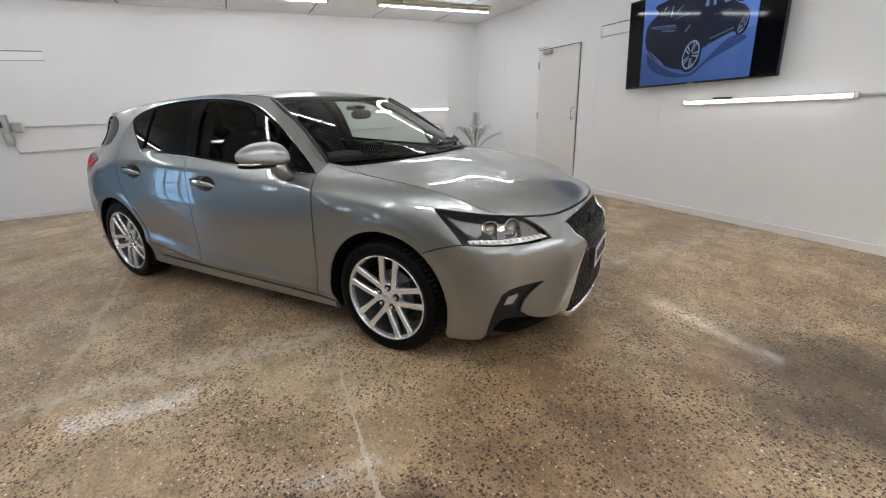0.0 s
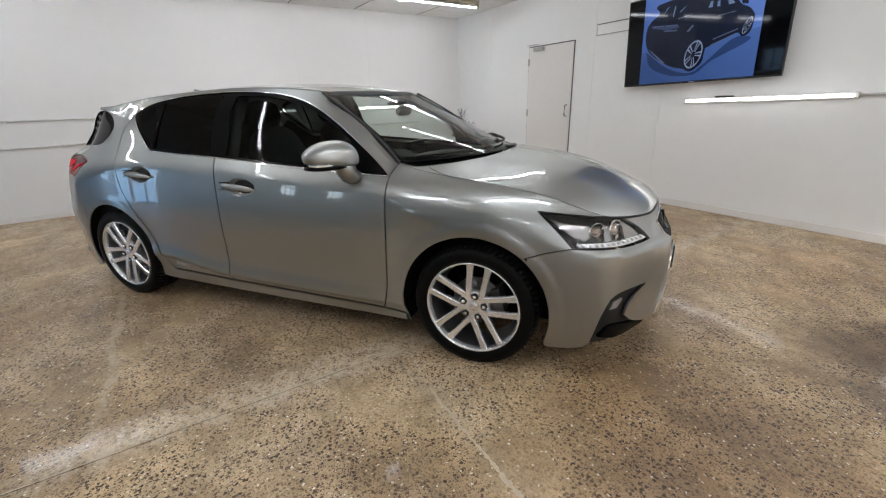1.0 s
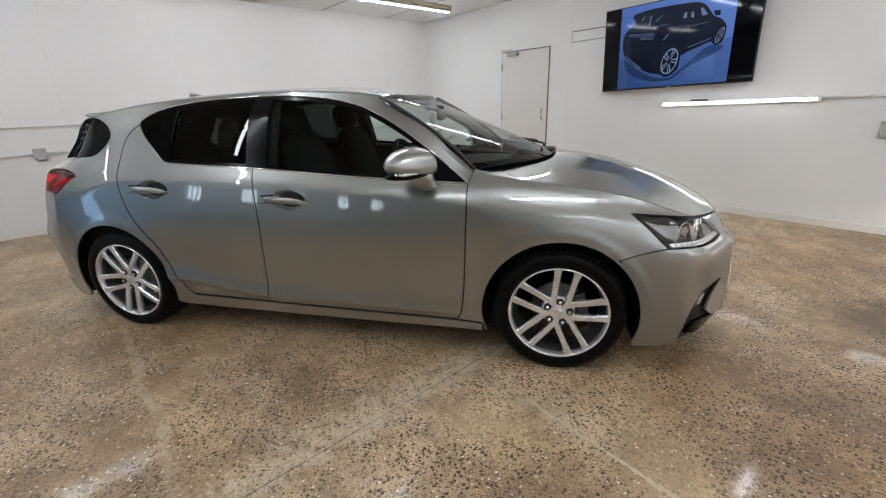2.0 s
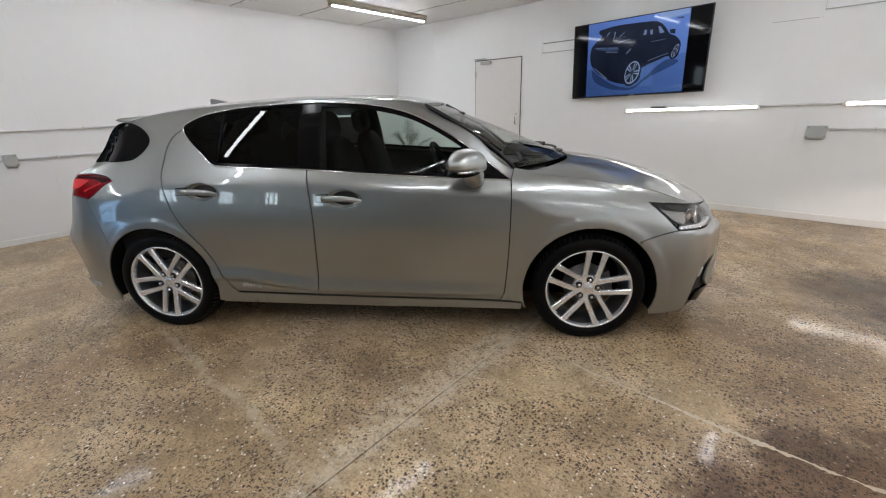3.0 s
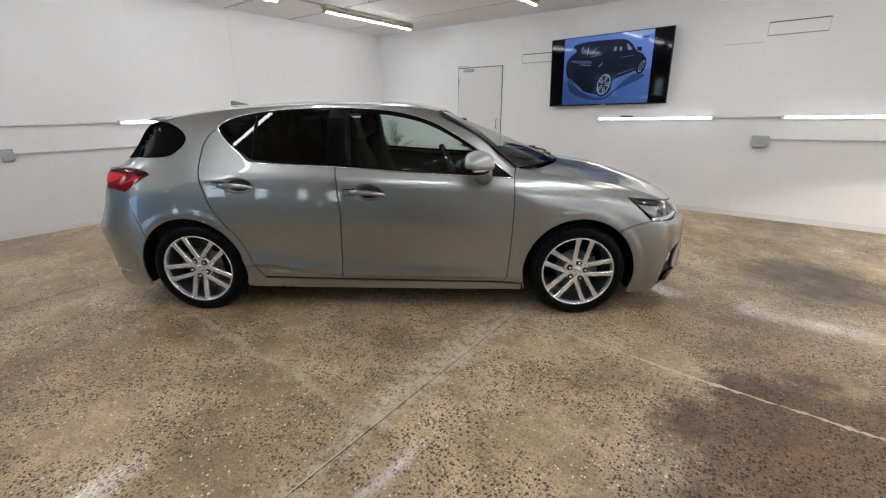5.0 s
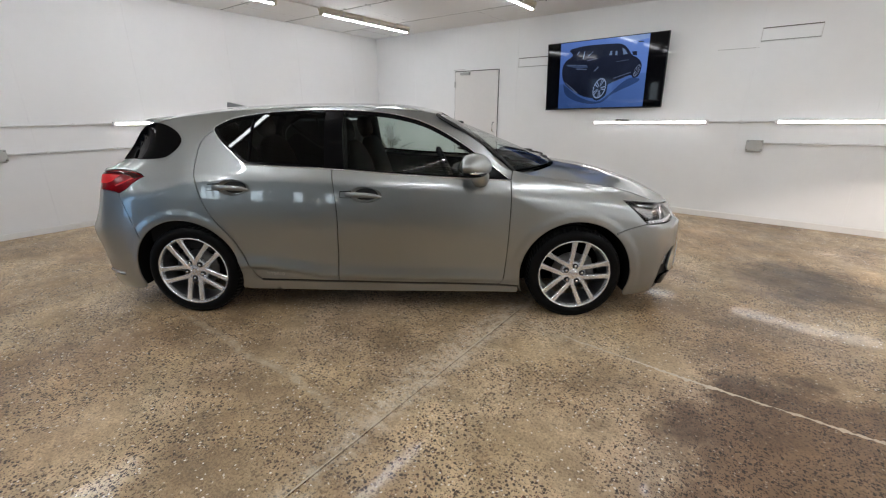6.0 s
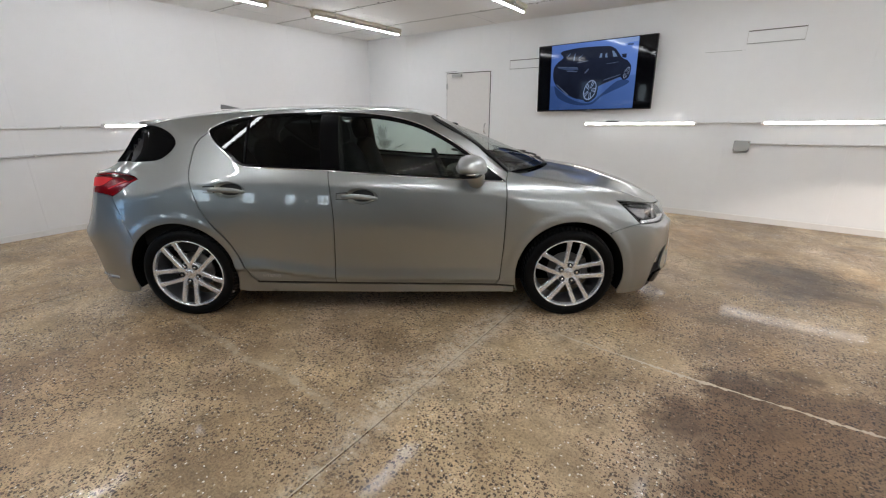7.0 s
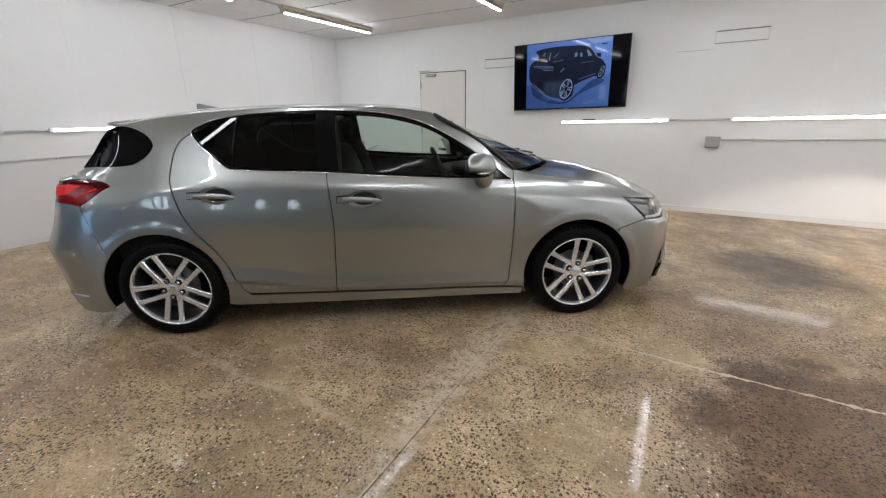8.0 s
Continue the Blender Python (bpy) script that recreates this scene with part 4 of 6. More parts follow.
for pts in ([(.185, .182), (.238, .131), (.315, .121), (.292, .271), (.215, .289)], [(.32, .201), (.382, .152), (.509, .155), (.504, .226), (.355, .232)], [(.556, .177), (.662, .173), (.682, .251), (.572, .251)], [(.709, .147), (.745, .16), (.802, .25), (.732, .258)]):
    picture("picture_car_window", pts, -.0047, G_GLASS)
for pts in ([(.593, .182), (.613, .18), (.613, .241), (.581, .242)], [(.649, .191), (.669, .189), (.674, .25), (.65, .246)], [(.72, .16), (.742, .165), (.785, .245), (.74, .25)], [(.39, .17), (.40, .165), (.345, .225), (.335, .222)],
            [(.215, .16), (.235, .14), (.24, .145), (.20, .20)], [(.290, .15), (.300, .15), (.285, .26), (.277, .26)]):
    picture("picture_reflection", pts, -.0051, G_PALE2)
picture("picture_car_mirror", [(.829, .217), (.882, .22), (.883, .279), (.84, .268)], -.0047, G_DARK)
picture("picture_tail_lamp", [(.077, .322), (.331, .351), (.346, .391), (.244, .396), (.098, .352)], -.0047, G_MID)
for pts in ([(.09, .325), (.20, .338), (.20, .348), (.10, .34)], [(.22, .342), (.325, .356), (.335, .37), (.23, .356)], [(.198, .392), (.335, .411), (.332, .425), (.211, .409)], [(.648, .57), (.835, .501), (.837, .512), (.649, .582)], [(.632, .632), (.82, .545), (.821, .552), (.633, .641)],
            [(.665, .337), (.801, .322), (.802, .33), (.666, .345)], [(.326, .287), (.454, .266), (.455, .276), (.327, .297)], [(.414, .452), (.463, .385), (.475, .40), (.436, .454)], [(.064, .585), (.094, .604), (.24, .762), (.222, .776)]):
    picture("picture_highlight", pts, -.0051, G_LINE)
for u, v, a, b in ((.50, .71, .074, .150), (.90, .487, .026, .080)):
    picture("picture_tyre", [(u + a * 1.25 * math.cos(t) - .02 * math.sin(t), v + b * 1.22 * math.sin(t)) for t in (k * math.pi / 12 for k in range(24))], -.0046, G_DARK)
    for k in range(5):
        for o in (-.16, .16):
            t0, t1 = k * 1.2566 + o - .07, k * 1.2566 + o + .07
            picture("picture_wheel_spoke", [(u + a * r * math.cos(t) - .02 * r * math.sin(t), v + b * r * math.sin(t)) for r, t in ((.22, t0 + (t0 - k * 1.2566)), (.94, t0), (.94, t1), (.22, t1 + (t1 - k * 1.2566)))], -.0051, G_WHEEL)
    ring = [(u + a * math.cos(t) - .02 * math.sin(t), v + b * math.sin(t)) for t in (k * math.pi / 12 for k in range(24))]
    for k in range(24):
        (x0, y0), (x1, y1) = ring[k], ring[(k + 1) % 24]
        picture("picture_wheel_rim", [(x0, y0), (x1, y1), (u + (x1 - u) * .88, v + (y1 - v) * .88), (u + (x0 - u) * .88, v + (y0 - v) * .88)], -.0051, G_WHEEL)
picture("picture_lettering", [(.882, .085), (.946, .090), (.945, .108), (.886, .101)], -.0042, G_MID, "small dark bar in the photograph")
tv.matrix_world = pose(.434, NORTH - .12, 1.847, 1.5, -1.2, 0)
rc = tagged(new("remote_control"), "thin dark remote control lying on a wall lamp", "remote control")
part("case", boxed(.68, .855, NORTH - .05, NORTH - .012, Z1 + .020, Z1 + .036, .005), M_MATT, rc)
part("buttons", boxed(.70, .80, NORTH - .042, NORTH - .02, Z1 + .036, Z1 + .039, .001), M_BOX, rc)

# ---- plant ----
plant = tagged(new("potted_plant"), "dry dark palm-like plant in a white pot by the corner", "plant")
prof = [(.0, 0), (.12, 0), (.125, .02), (.16, .34), (.17, .36), (.17, .38), (.15, .38), (.145, .35), (.0, .35)]
pot = lathe([(r, z) for r, z in prof], 28)
pot.transform(Matrix.Rotation(radians(90), 4, "X"))
part("pot", pot, M_POT, plant)
soil = lathe([(0, .354), (.147, .354)], 20)
soil.transform(Matrix.Rotation(radians(90), 4, "X"))
part("soil", soil, M_SOIL, plant)
rnd = random.Random(4)
for i in range(7):
    a, lean, hgt = i * 2.4 + rnd.uniform(-.3, .3), rnd.uniform(.24, .42), rnd.uniform(.45, .62)
    if i < 2:
        lean, hgt = .12, .72
    pts = [Vector((lean * t ** 1.5 * math.cos(a), lean * t ** 1.5 * math.sin(a), .35 + hgt * (t - (.55 if i > 1 else .15) * lean * t ** 3))) for t in (0, .2, .4, .6, .8, 1)]
    stalk = part("frond", tube(pts, [.007, .006, .0055, .0045, .0035, .002], 6), M_STALK, plant)
    for k in range(11):
        t = .50 + .50 * k / 10
        f = t * 5
        j = min(int(f), 4)
        c, d = pts[j].lerp(pts[j + 1], f - j), (pts[j + 1] - pts[j]).normalized()
        across = d.cross(Vector((0, 0, 1))).normalized()
        ln = rnd.uniform(.12, .21)
        for turn in (-1, 1):
            spread = rnd.uniform(.25, .7)
            mid = c + (across * turn * spread + d * .8) * ln * .5 + Vector((0, 0, .01))
            tip = c + (across * turn * spread * 1.1 + d * .95) * ln - Vector((0, 0, ln * rnd.uniform(.15, .75)))
            wdt = d.cross(across).cross(d) * .005
            part("leaflet", raw([c, mid + wdt, tip, mid - wdt, mid + Vector((0, 0, .003))], [(0, 1, 4), (1, 2, 4), (2, 3, 4), (3, 0, 4)], False), M_LEAF, stalk)
plant.matrix_world = pose(-3.42, 3.5, 0)

# ---- the car ----
car = tagged(new("parked_car"), "silver-beige metallic five-door hatchback with alloy wheels", "car")
NOSE = float(PS[-1])


def arc(cx, cz, r, a0, a1, n=24, flat=1.0):
    """Part of a wheel opening; degrees from the rear level, over the top, to the front."""
    return [(cx - r * math.cos(radians(a0 + (a1 - a0) * i / n)), cz + flat * r * math.sin(radians(a0 + (a1 - a0) * i / n))) for i in range(n + 1)]


ARCH_F, ARCH_R = (1.30, .308, .374), (-1.335, .305, .368)
B_LINE = spline([(-.338, 1.362), (-.322, 1.2), (-.308, 1.007), (-.292, .873), (-.277, .685), (-.287, .45), (-.297, .244)])
REAR_EDGE = spline([(-1.102, 1.236), (-1.157, 1.195), (-1.189, 1.136), (-1.203, 1.057), (-1.208, 1.0), (-1.199, .938), (-1.177, .85), (-1.144, .758), (-1.087, .663), (-.994, .545), (-.935, .426), (-.903, .348), (-.878, .281), (-.841, .248)], 5)
SILL = [(-.841, .248), (-.6, .246), (-.3, .244), (0, .24), (.29, .236), (.55, .234), (.795, .231)]
FRONT_EDGE = spline([(.795, .231), (.816, .262), (.828, .31), (.841, .458), (.85, .654), (.854, .839), (.853, .931)])
BELT = spline([(.853, .931), (.479, .948), (.113, .969), (-.307, 1.0), (-.618, 1.014), (-.867, 1.028)])
WIN_LOW = spline([(-.867, 1.028), (-.905, 1.048), (-.955, 1.092), (-1.037, 1.161), (-1.084, 1.21), (-1.102, 1.236)], 5)
WIN_TOP = spline([(-1.102, 1.236), (-1.10, 1.253), (-1.078, 1.270), (-.993, 1.308), (-.848, 1.336), (-.66, 1.354), (-.341, 1.364), (-.09, 1.355), (.1, 1.333), (.29, 1.284), (.478, 1.192), (.664, 1.07), (.775, .986), (.853, .931)], 6)
BUMP_GAP = spline([(1.556, .602), (1.636, .628), (1.70, .645), (1.755, .655)])
HEAD_REAR = spline([(1.755, .655), (1.67, .737), (1.594, .803)])
HEAD_TOP = spline([(1.594, .803), (1.73, .788), (1.90, .770), (2.02, .758), (2.11, .741)])
HEAD_FRONT = spline([(2.11, .741), (2.17, .706), (2.22, .668), (2.245, .636)])
HEAD_LOW = spline([(2.245, .636), (2.17, .632), (2.09, .634), (1.89, .646), (1.755, .655)])
GRILLE = spline([(NOSE, .712), (2.62, .706), (2.50, .697), (2.40, .686)]) + spline([(2.40, .686), (2.46, .61), (2.515, .548)])[1:] + spline([(2.515, .548), (2.46, .50), (2.41, .441), (2.355, .34), (2.318, .262)])[1:]
FOG = spline([(1.862, .20), (1.878, .26), (1.905, .34), (1.94, .412)]) + spline([(1.94, .412), (1.985, .436), (2.07, .444), (2.166, .443)])[1:] + spline([(2.166, .443), (2.09, .405), (2.05, .365), (2.03, .315)])[1:] + spline([(2.03, .315), (2.10, .268), (2.20, .24), (2.27, .24)])[1:]
TAIL_IN = spline([(-1.745, .838), (-1.69, .868), (-1.61, .925), (-1.562, .948)], 5) + spline([(-1.562, .948), (-1.60, .966), (-1.70, .981), (-1.84, .981), (-1.93, .966)], 5)[1:]
TAIL_OUT = spline([(-1.93, .966), (-2.06, .945), (-2.10, .91), (-2.06, .875), (-1.93, .855), (-1.84, .851), (-1.745, .838)], 5)


def upper(s0, s1, n=24, low=0.0):
    """Along the side's upper edge."""
    return [(s0 + (s1 - s0) * i / n, top_z(s0 + (s1 - s0) * i / n) - low) for i in range(n + 1)]


bumper_f = sheet(arc(*ARCH_F, 180 + 22, 130, 20)[:-1] + BUMP_GAP + HEAD_LOW[::-1][1:-1] + HEAD_FRONT[::-1] + upper(2.14, NOSE, 20, .004) + GRILLE + spline([(2.318, .262), (2.285, .245), (2.27, .24)], 3)[1:-1]
                 + FOG[::-1] + spline([(1.862, .20), (1.83, .172), (1.75, .158), (1.66, .150)], 4)[1:], side, step=.018)
fender = sheet(arc(*ARCH_F, -22, 130, 30) + BUMP_GAP[1:] + HEAD_REAR[1:] + HEAD_TOP[1:-6] + upper(1.93, .873, 30, -.002) + FRONT_EDGE[::-1] + [(.86, .226), (.93, .222)], side, step=.018)
HOLE_F, HOLE_R = [[(c + .10 * math.cos(t), d + .049 * math.sin(t) * (1 - .25 * math.cos(t))) for t in np.linspace(0, 2 * math.pi, 32)[:-1]] for c, d in ((-.085, .843), (-.945, .886))]
front_door = sheet(FRONT_EDGE + BELT[1:24] + [(-.3, .9995)] + [p for p in B_LINE if p[1] < .998] + [(-.05, .2405), (.29, .236), (.55, .234)], side, gap=.0032, step=.02, holes=[HOLE_F])
rear_door = sheet([p for p in B_LINE if p[1] < .998][::-1] + [(-.307, 1.0)] + [p for p in BELT if p[0] < -.31] + WIN_LOW[1:] + REAR_EDGE[1:] + SILL[1:2], side, gap=.0032, step=.02, holes=[HOLE_R])
side_frame = sheet([(.93, .166), (.5, .163), (0, .163), (-.5, .165), (-.93, .168)] + arc(*ARCH_R, 200, 38, 26) + spline([(-1.628, .535), (-1.66, .62), (-1.70, .74), (-1.745, .838)])[1:]
                   + TAIL_IN[1:] + [(-1.93, .988)] + upper(-1.9, .873, 90, .003) + WIN_TOP[::-1] + REAR_EDGE[1:-1] + [(-.845, .240)] + [(x, z - .008) for x, z in SILL[1:]] + [(.86, .219), (.93, .215)], side, step=.02)
bumper_r = sheet(spline([(-1.628, .535), (-1.66, .62), (-1.70, .74), (-1.745, .838)]) + TAIL_OUT[::-1][1:12] + spline([(-2.03, .868), (-2.13, .78), (-2.2, .70), (-2.3, .68)])[1:] + [(PS[0], .68), (PS[0], .17), (-2.3, .16), (-2.0, .15), (-1.80, .145), (-1.70, .165)]
                 + arc(*ARCH_R, -20, 38, 16)[1:-1], side, gap=.0, step=.025)
tailgate = sheet([(PS[0], .686), (-2.3, .686), (-2.205, .706), (-2.14, .78), (-2.11, .87), (-2.12, .93), (-2.06, .955), (-1.94, .972), (-1.94, .99)] + [(s, top_z(s) - .004) for s in np.linspace(-1.96, PS[0], 14)], side, step=.04)
head = sheet(HEAD_REAR + HEAD_TOP[1:] + HEAD_FRONT[1:] + HEAD_LOW[1:-1], side, gap=.0015, rim=.01, step=.02)
tail = sheet(TAIL_IN + TAIL_OUT[1:-1], side, gap=.004, rim=.01, step=.025)
fog = sheet(shrink(FOG + [(2.24, .205), (2.1, .195), (1.95, .19), (1.85, .19)], -.012), side, gap=0, rim=0, depth=.028, step=.03)
# Black sheet added below the panels so the gaps look shaded.
shell = sheet([(.98, .17), (-1.0, .17)] + arc(*ARCH_R, 195, -15, 24)[::1] + [(-1.72, .2), (-1.85, .3), (-1.9, .6), (-1.88, .8), (-1.62, .93), (-1.3, 1.0), (-1.1, 1.15), (-1.05, 1.15), (-.86, 1.0), (-.3, .975), (.4, .93), (.86, .90), (1.2, .89), (1.6, .82), (1.8, .74), (2.0, .62), (2.2, .6), (2.2, .3), (1.8, .2), (1.70, .2)]
              + arc(*ARCH_F, 195, -15, 24), side, gap=.008, rim=0, depth=.022, step=.05)

HOOD_REAR = spline([(1.27, 0), (1.258, .15), (1.225, .3), (1.15, .45), (1.03, .61), (1.0, .655)], 6)
HOOD_GAP = spline([(1.0, .655), (1.05, .695), (1.10, .721), (1.16, .738)], 5)
hood_half = HOOD_REAR[:-1] + HOOD_GAP + [(side(s, top_z(s))[0], side(s, top_z(s))[1]) for s in np.linspace(1.2, NOSE, 70)]
hood_sheet = sheet(hood_half + [(x, -y) for x, y in hood_half[::-1]][1:-1], hood, gap=.002, rim=.014, step=.025)
cheek = sheet([(.873, .715), (.885, .728)] + [(x, w) for x, w, z in (side(s, top_z(s)) for s in np.linspace(.89, 1.155, 12))] + HOOD_GAP[::-1][1:] + [(.95, .69), (.9, .705)], hood, gap=.002, rim=.012, step=.03)
roof_half = [(-1.63, 0), (-1.628, .3), (-1.615, .5), (-1.58, .60)] + [(x, w - .002) for x, w, z in (side(s, top_z(s)) for s in np.linspace(-1.55, .345, 60))] + spline([(.36, .57), (.372, .4), (.385, .2), (.39, 0)], 5)[1:]
roof_sheet = sheet(roof_half + [(x, -y) for x, y in roof_half[::-1]][1:-1], roof, gap=.001, rim=.02, step=.035)
WS = [(-.73 + 1.46 * i / 24, .985) for i in range(25)] + [(.73 - .125 * (i / 12) ** 1.0, .985 + .35 * i / 12) for i in range(1, 12)] + [(.585 - 1.17 * i / 20, 1.335) for i in range(21)] + [(-.605 - .125 * i / 12, 1.335 - .35 * i / 12) for i in range(1, 12)]
WS_IN = [(y * .945, 1.16 + (z - 1.16) * (.955 if z > 1.16 else .80)) for y, z in WS]
ws_glass = sheet(WS, screen, gap=.002, rim=0, depth=.004, step=.05)
ws_band = sheet(WS, screen, gap=.002, rim=.006, depth=.009, step=.05, holes=[WS_IN])

SIDES = ((-1, "right"), (1, "left"))
part("bonnet", pressed(hood_sheet, 1), M_PAINT, car)
part("roof_panel", pressed(roof_sheet, 1), M_PAINT, car)
windscreen = part("windscreen", pressed(ws_glass, 1), M_SCREEN_GLASS, car, "clear curved windscreen")
part("windscreen_band", pressed(ws_band, 1), M_BLACKGLASS, windscreen, "black printed border of the glass")
for k in (-1, 1):
    part("windscreen_seal", tube([screen(k * (.728 - .125 * i / 12), .985 + .35 * i / 12, -.001) for i in range(13)], .0085, 8), M_MATT, windscreen, "black rubber seal along the pillar")
front_bumper = part("front_bumper", pressed(bumper_f, 0), M_PAINT, car)
rear_bumper = part("rear_bumper", pressed(bumper_r, 0), M_PAINT, car)
part("tailgate", pressed(tailgate, 0), M_PAINT, car)

# Rear window between spoiler and tailgate.
up = [(-1.57, .52 - 1.04 * i / 12, 1.30 + .012 * (1 - (1 - i / 6) ** 2)) for i in range(13)]
low = [(-1.80 - .10 * (1 - (1 - i / 6) ** 2), .58 - 1.16 * i / 12, 1.0) for i in range(13)]
part("rear_window", raw(up + low, [(i, i + 1, i + 14, i + 13) for i in range(12)]), M_BLACKGLASS, car, "dark rear window glass")
lip = [(-1.50, y, 1.318 - .09 * abs(y) ** 3) for y in np.linspace(-.60, .60, 17)]
verts = []
for x, y, z in lip:
    verts += [(x, y, z - .03), (x - .10, y * .98, z - .012), (x - .125, y * .97, z - .004), (x - .10, y * .98, z + .006), (x, y, z + .002)]
faces = [(5 * i + j, 5 * i + (j + 1) % 5, 5 * i + 5 + (j + 1) % 5, 5 * i + 5 + j) for i in range(16) for j in range(5)] + [(4, 3, 2, 1, 0), tuple(range(80, 85))]
part("roof_spoiler", raw(verts, faces), M_PAINT, car)
fin = plate(spline([(-1.34, 1.385), (-1.335, 1.418), (-1.318, 1.421), (-1.26, 1.408), (-1.19, 1.393)], 5), -.018, .018)
part("antenna_fin", fin, M_FIN, car, "small shark-fin aerial")

# Side windows: black surround with two openings, glass behind.
TOP_Z, BELT_Z = pchip([p[0] for p in WIN_TOP[10:]], [p[1] for p in WIN_TOP[10:]]), pchip([p[0] for p in BELT[::-1]], [p[1] for p in BELT[::-1]])
OPEN_F = [(x, BELT_Z(x) + .012) for x in np.linspace(.63, -.236, 20)] + [(x, TOP_Z(x) - .022) for x in np.linspace(-.255, .60, 24)]
R_TOP = [p for p in WIN_TOP if p[0] < -.352]
OPEN_R = shrink([(x, BELT_Z(x)) for x in np.linspace(-.340, -.866, 12)] + WIN_LOW[1:-1] + [(x, z) for x, z in R_TOP] + [(-.358, TOP_Z(-.358))], .017)
OUTLINE = BELT + WIN_LOW[1:] + WIN_TOP[1:-1]
surround = sheet(OUTLINE, side, gap=-.001, rim=.01, depth=.006, step=.04, holes=[OPEN_F, OPEN_R])


def pane(s, z, depth=0.0):
    """A point of the evenly curved side glass."""
    h = z - (.982 - .0595 * s)
    return (s, .8825 - .08 - .38 * h - .42 * h * h - depth, z)


glass_f = sheet(OPEN_F, pane, gap=-.006, rim=0, depth=.018, step=.05, turned=True)
glass_r = sheet(OPEN_R, pane, gap=-.006, rim=0, depth=.018, step=.05, turned=True)
QUARTER = spline([(-1.81, 1.046), (-1.735, 1.152), (-1.66, 1.232), (-1.585, 1.275), (-1.50, 1.278), (-1.43, 1.258), (-1.36, 1.222), (-1.322, 1.177), (-1.335, 1.135), (-1.375, 1.098), (-1.445, 1.064), (-1.605, 1.052), (-1.70, 1.05), (-1.81, 1.046)], 4)[:-1]
quarter = sheet(QUARTER, side, gap=0, rim=.006, depth=-.003, step=.04)


def rail(points, sign, r, depth=-.002, closed=True, n=6):
    """A thin strip along the side."""
    return tube([(x, sign * w, z) for x, w, z in (side(s, z, depth) for s, z in points)], r, n, closed)


def blob(cx, cy, cz, rx, ry, rz, e=2.6, n=14, m=20):
    """A rounded box-like shape."""
    verts, faces = [], []

    def p(c):
        return math.copysign(abs(c) ** (2 / e), c)
    for i in range(n + 1):
        a = -math.pi / 2 + math.pi * i / n
        for j in range(m):
            b = 2 * math.pi * j / m
            verts.append((cx + rx * p(math.cos(a)) * p(math.cos(b)), cy + ry * p(math.cos(a)) * p(math.sin(b)), cz + rz * p(math.sin(a))))
    for i in range(n):
        faces += [(i * m + j, i * m + (j + 1) % m, (i + 1) * m + (j + 1) % m, (i + 1) * m + j) for j in range(m)]
    return raw(verts, faces)


def handle(door, hole, c, d, sign):
    """A pull handle over a scooped bowl in the door skin."""
    def bowl(u, v, depth):
        q = ((u - c) / .105) ** 2 + ((v - d) / .053) ** 2
        return side(u, v, depth + .036 * max(0, 1 - q) ** .7)
    part("handle_recess", pressed(sheet(hole, bowl, gap=-.003, rim=0, depth=.001, step=.009, edge=.012, turned=True), sign), M_PAINT, door, "scooped recess behind the handle")
    pts = [(c - .125, d + .002), (c - .07, d + .004), (c, d + .002), (c + .06, d - .004), (c + .105, d - .012)]
    grip = tube([(x, sign * w, z) for x, w, z in (side(s, z, -.010 - .013 * math.sin(math.pi * i / 4)) for i, (s, z) in enumerate(pts))], [.016, .0175, .0175, .015, .007], 12, flat=1.0)
    part("door_handle", grip, M_PAINT, door)
    # Black sheet added as a dark outline so the cap stands out.
    part("cap_outline", pressed(sheet([(c - .168, d - .019), (c - .094, d - .021), (c - .092, d + .028), (c - .166, d + .024)], side, gap=0, rim=.006, depth=-.0035, step=.02), sign), M_GAP, door, "black outline sheet round the handle cap")
    part("handle_cap", pressed(sheet([(c - .162, d - .013), (c - .100, d - .016), (c - .098, d + .022), (c - .160, d + .018)], side, gap=0, rim=.016, depth=-.014, step=.02), sign), M_PAINT, door)


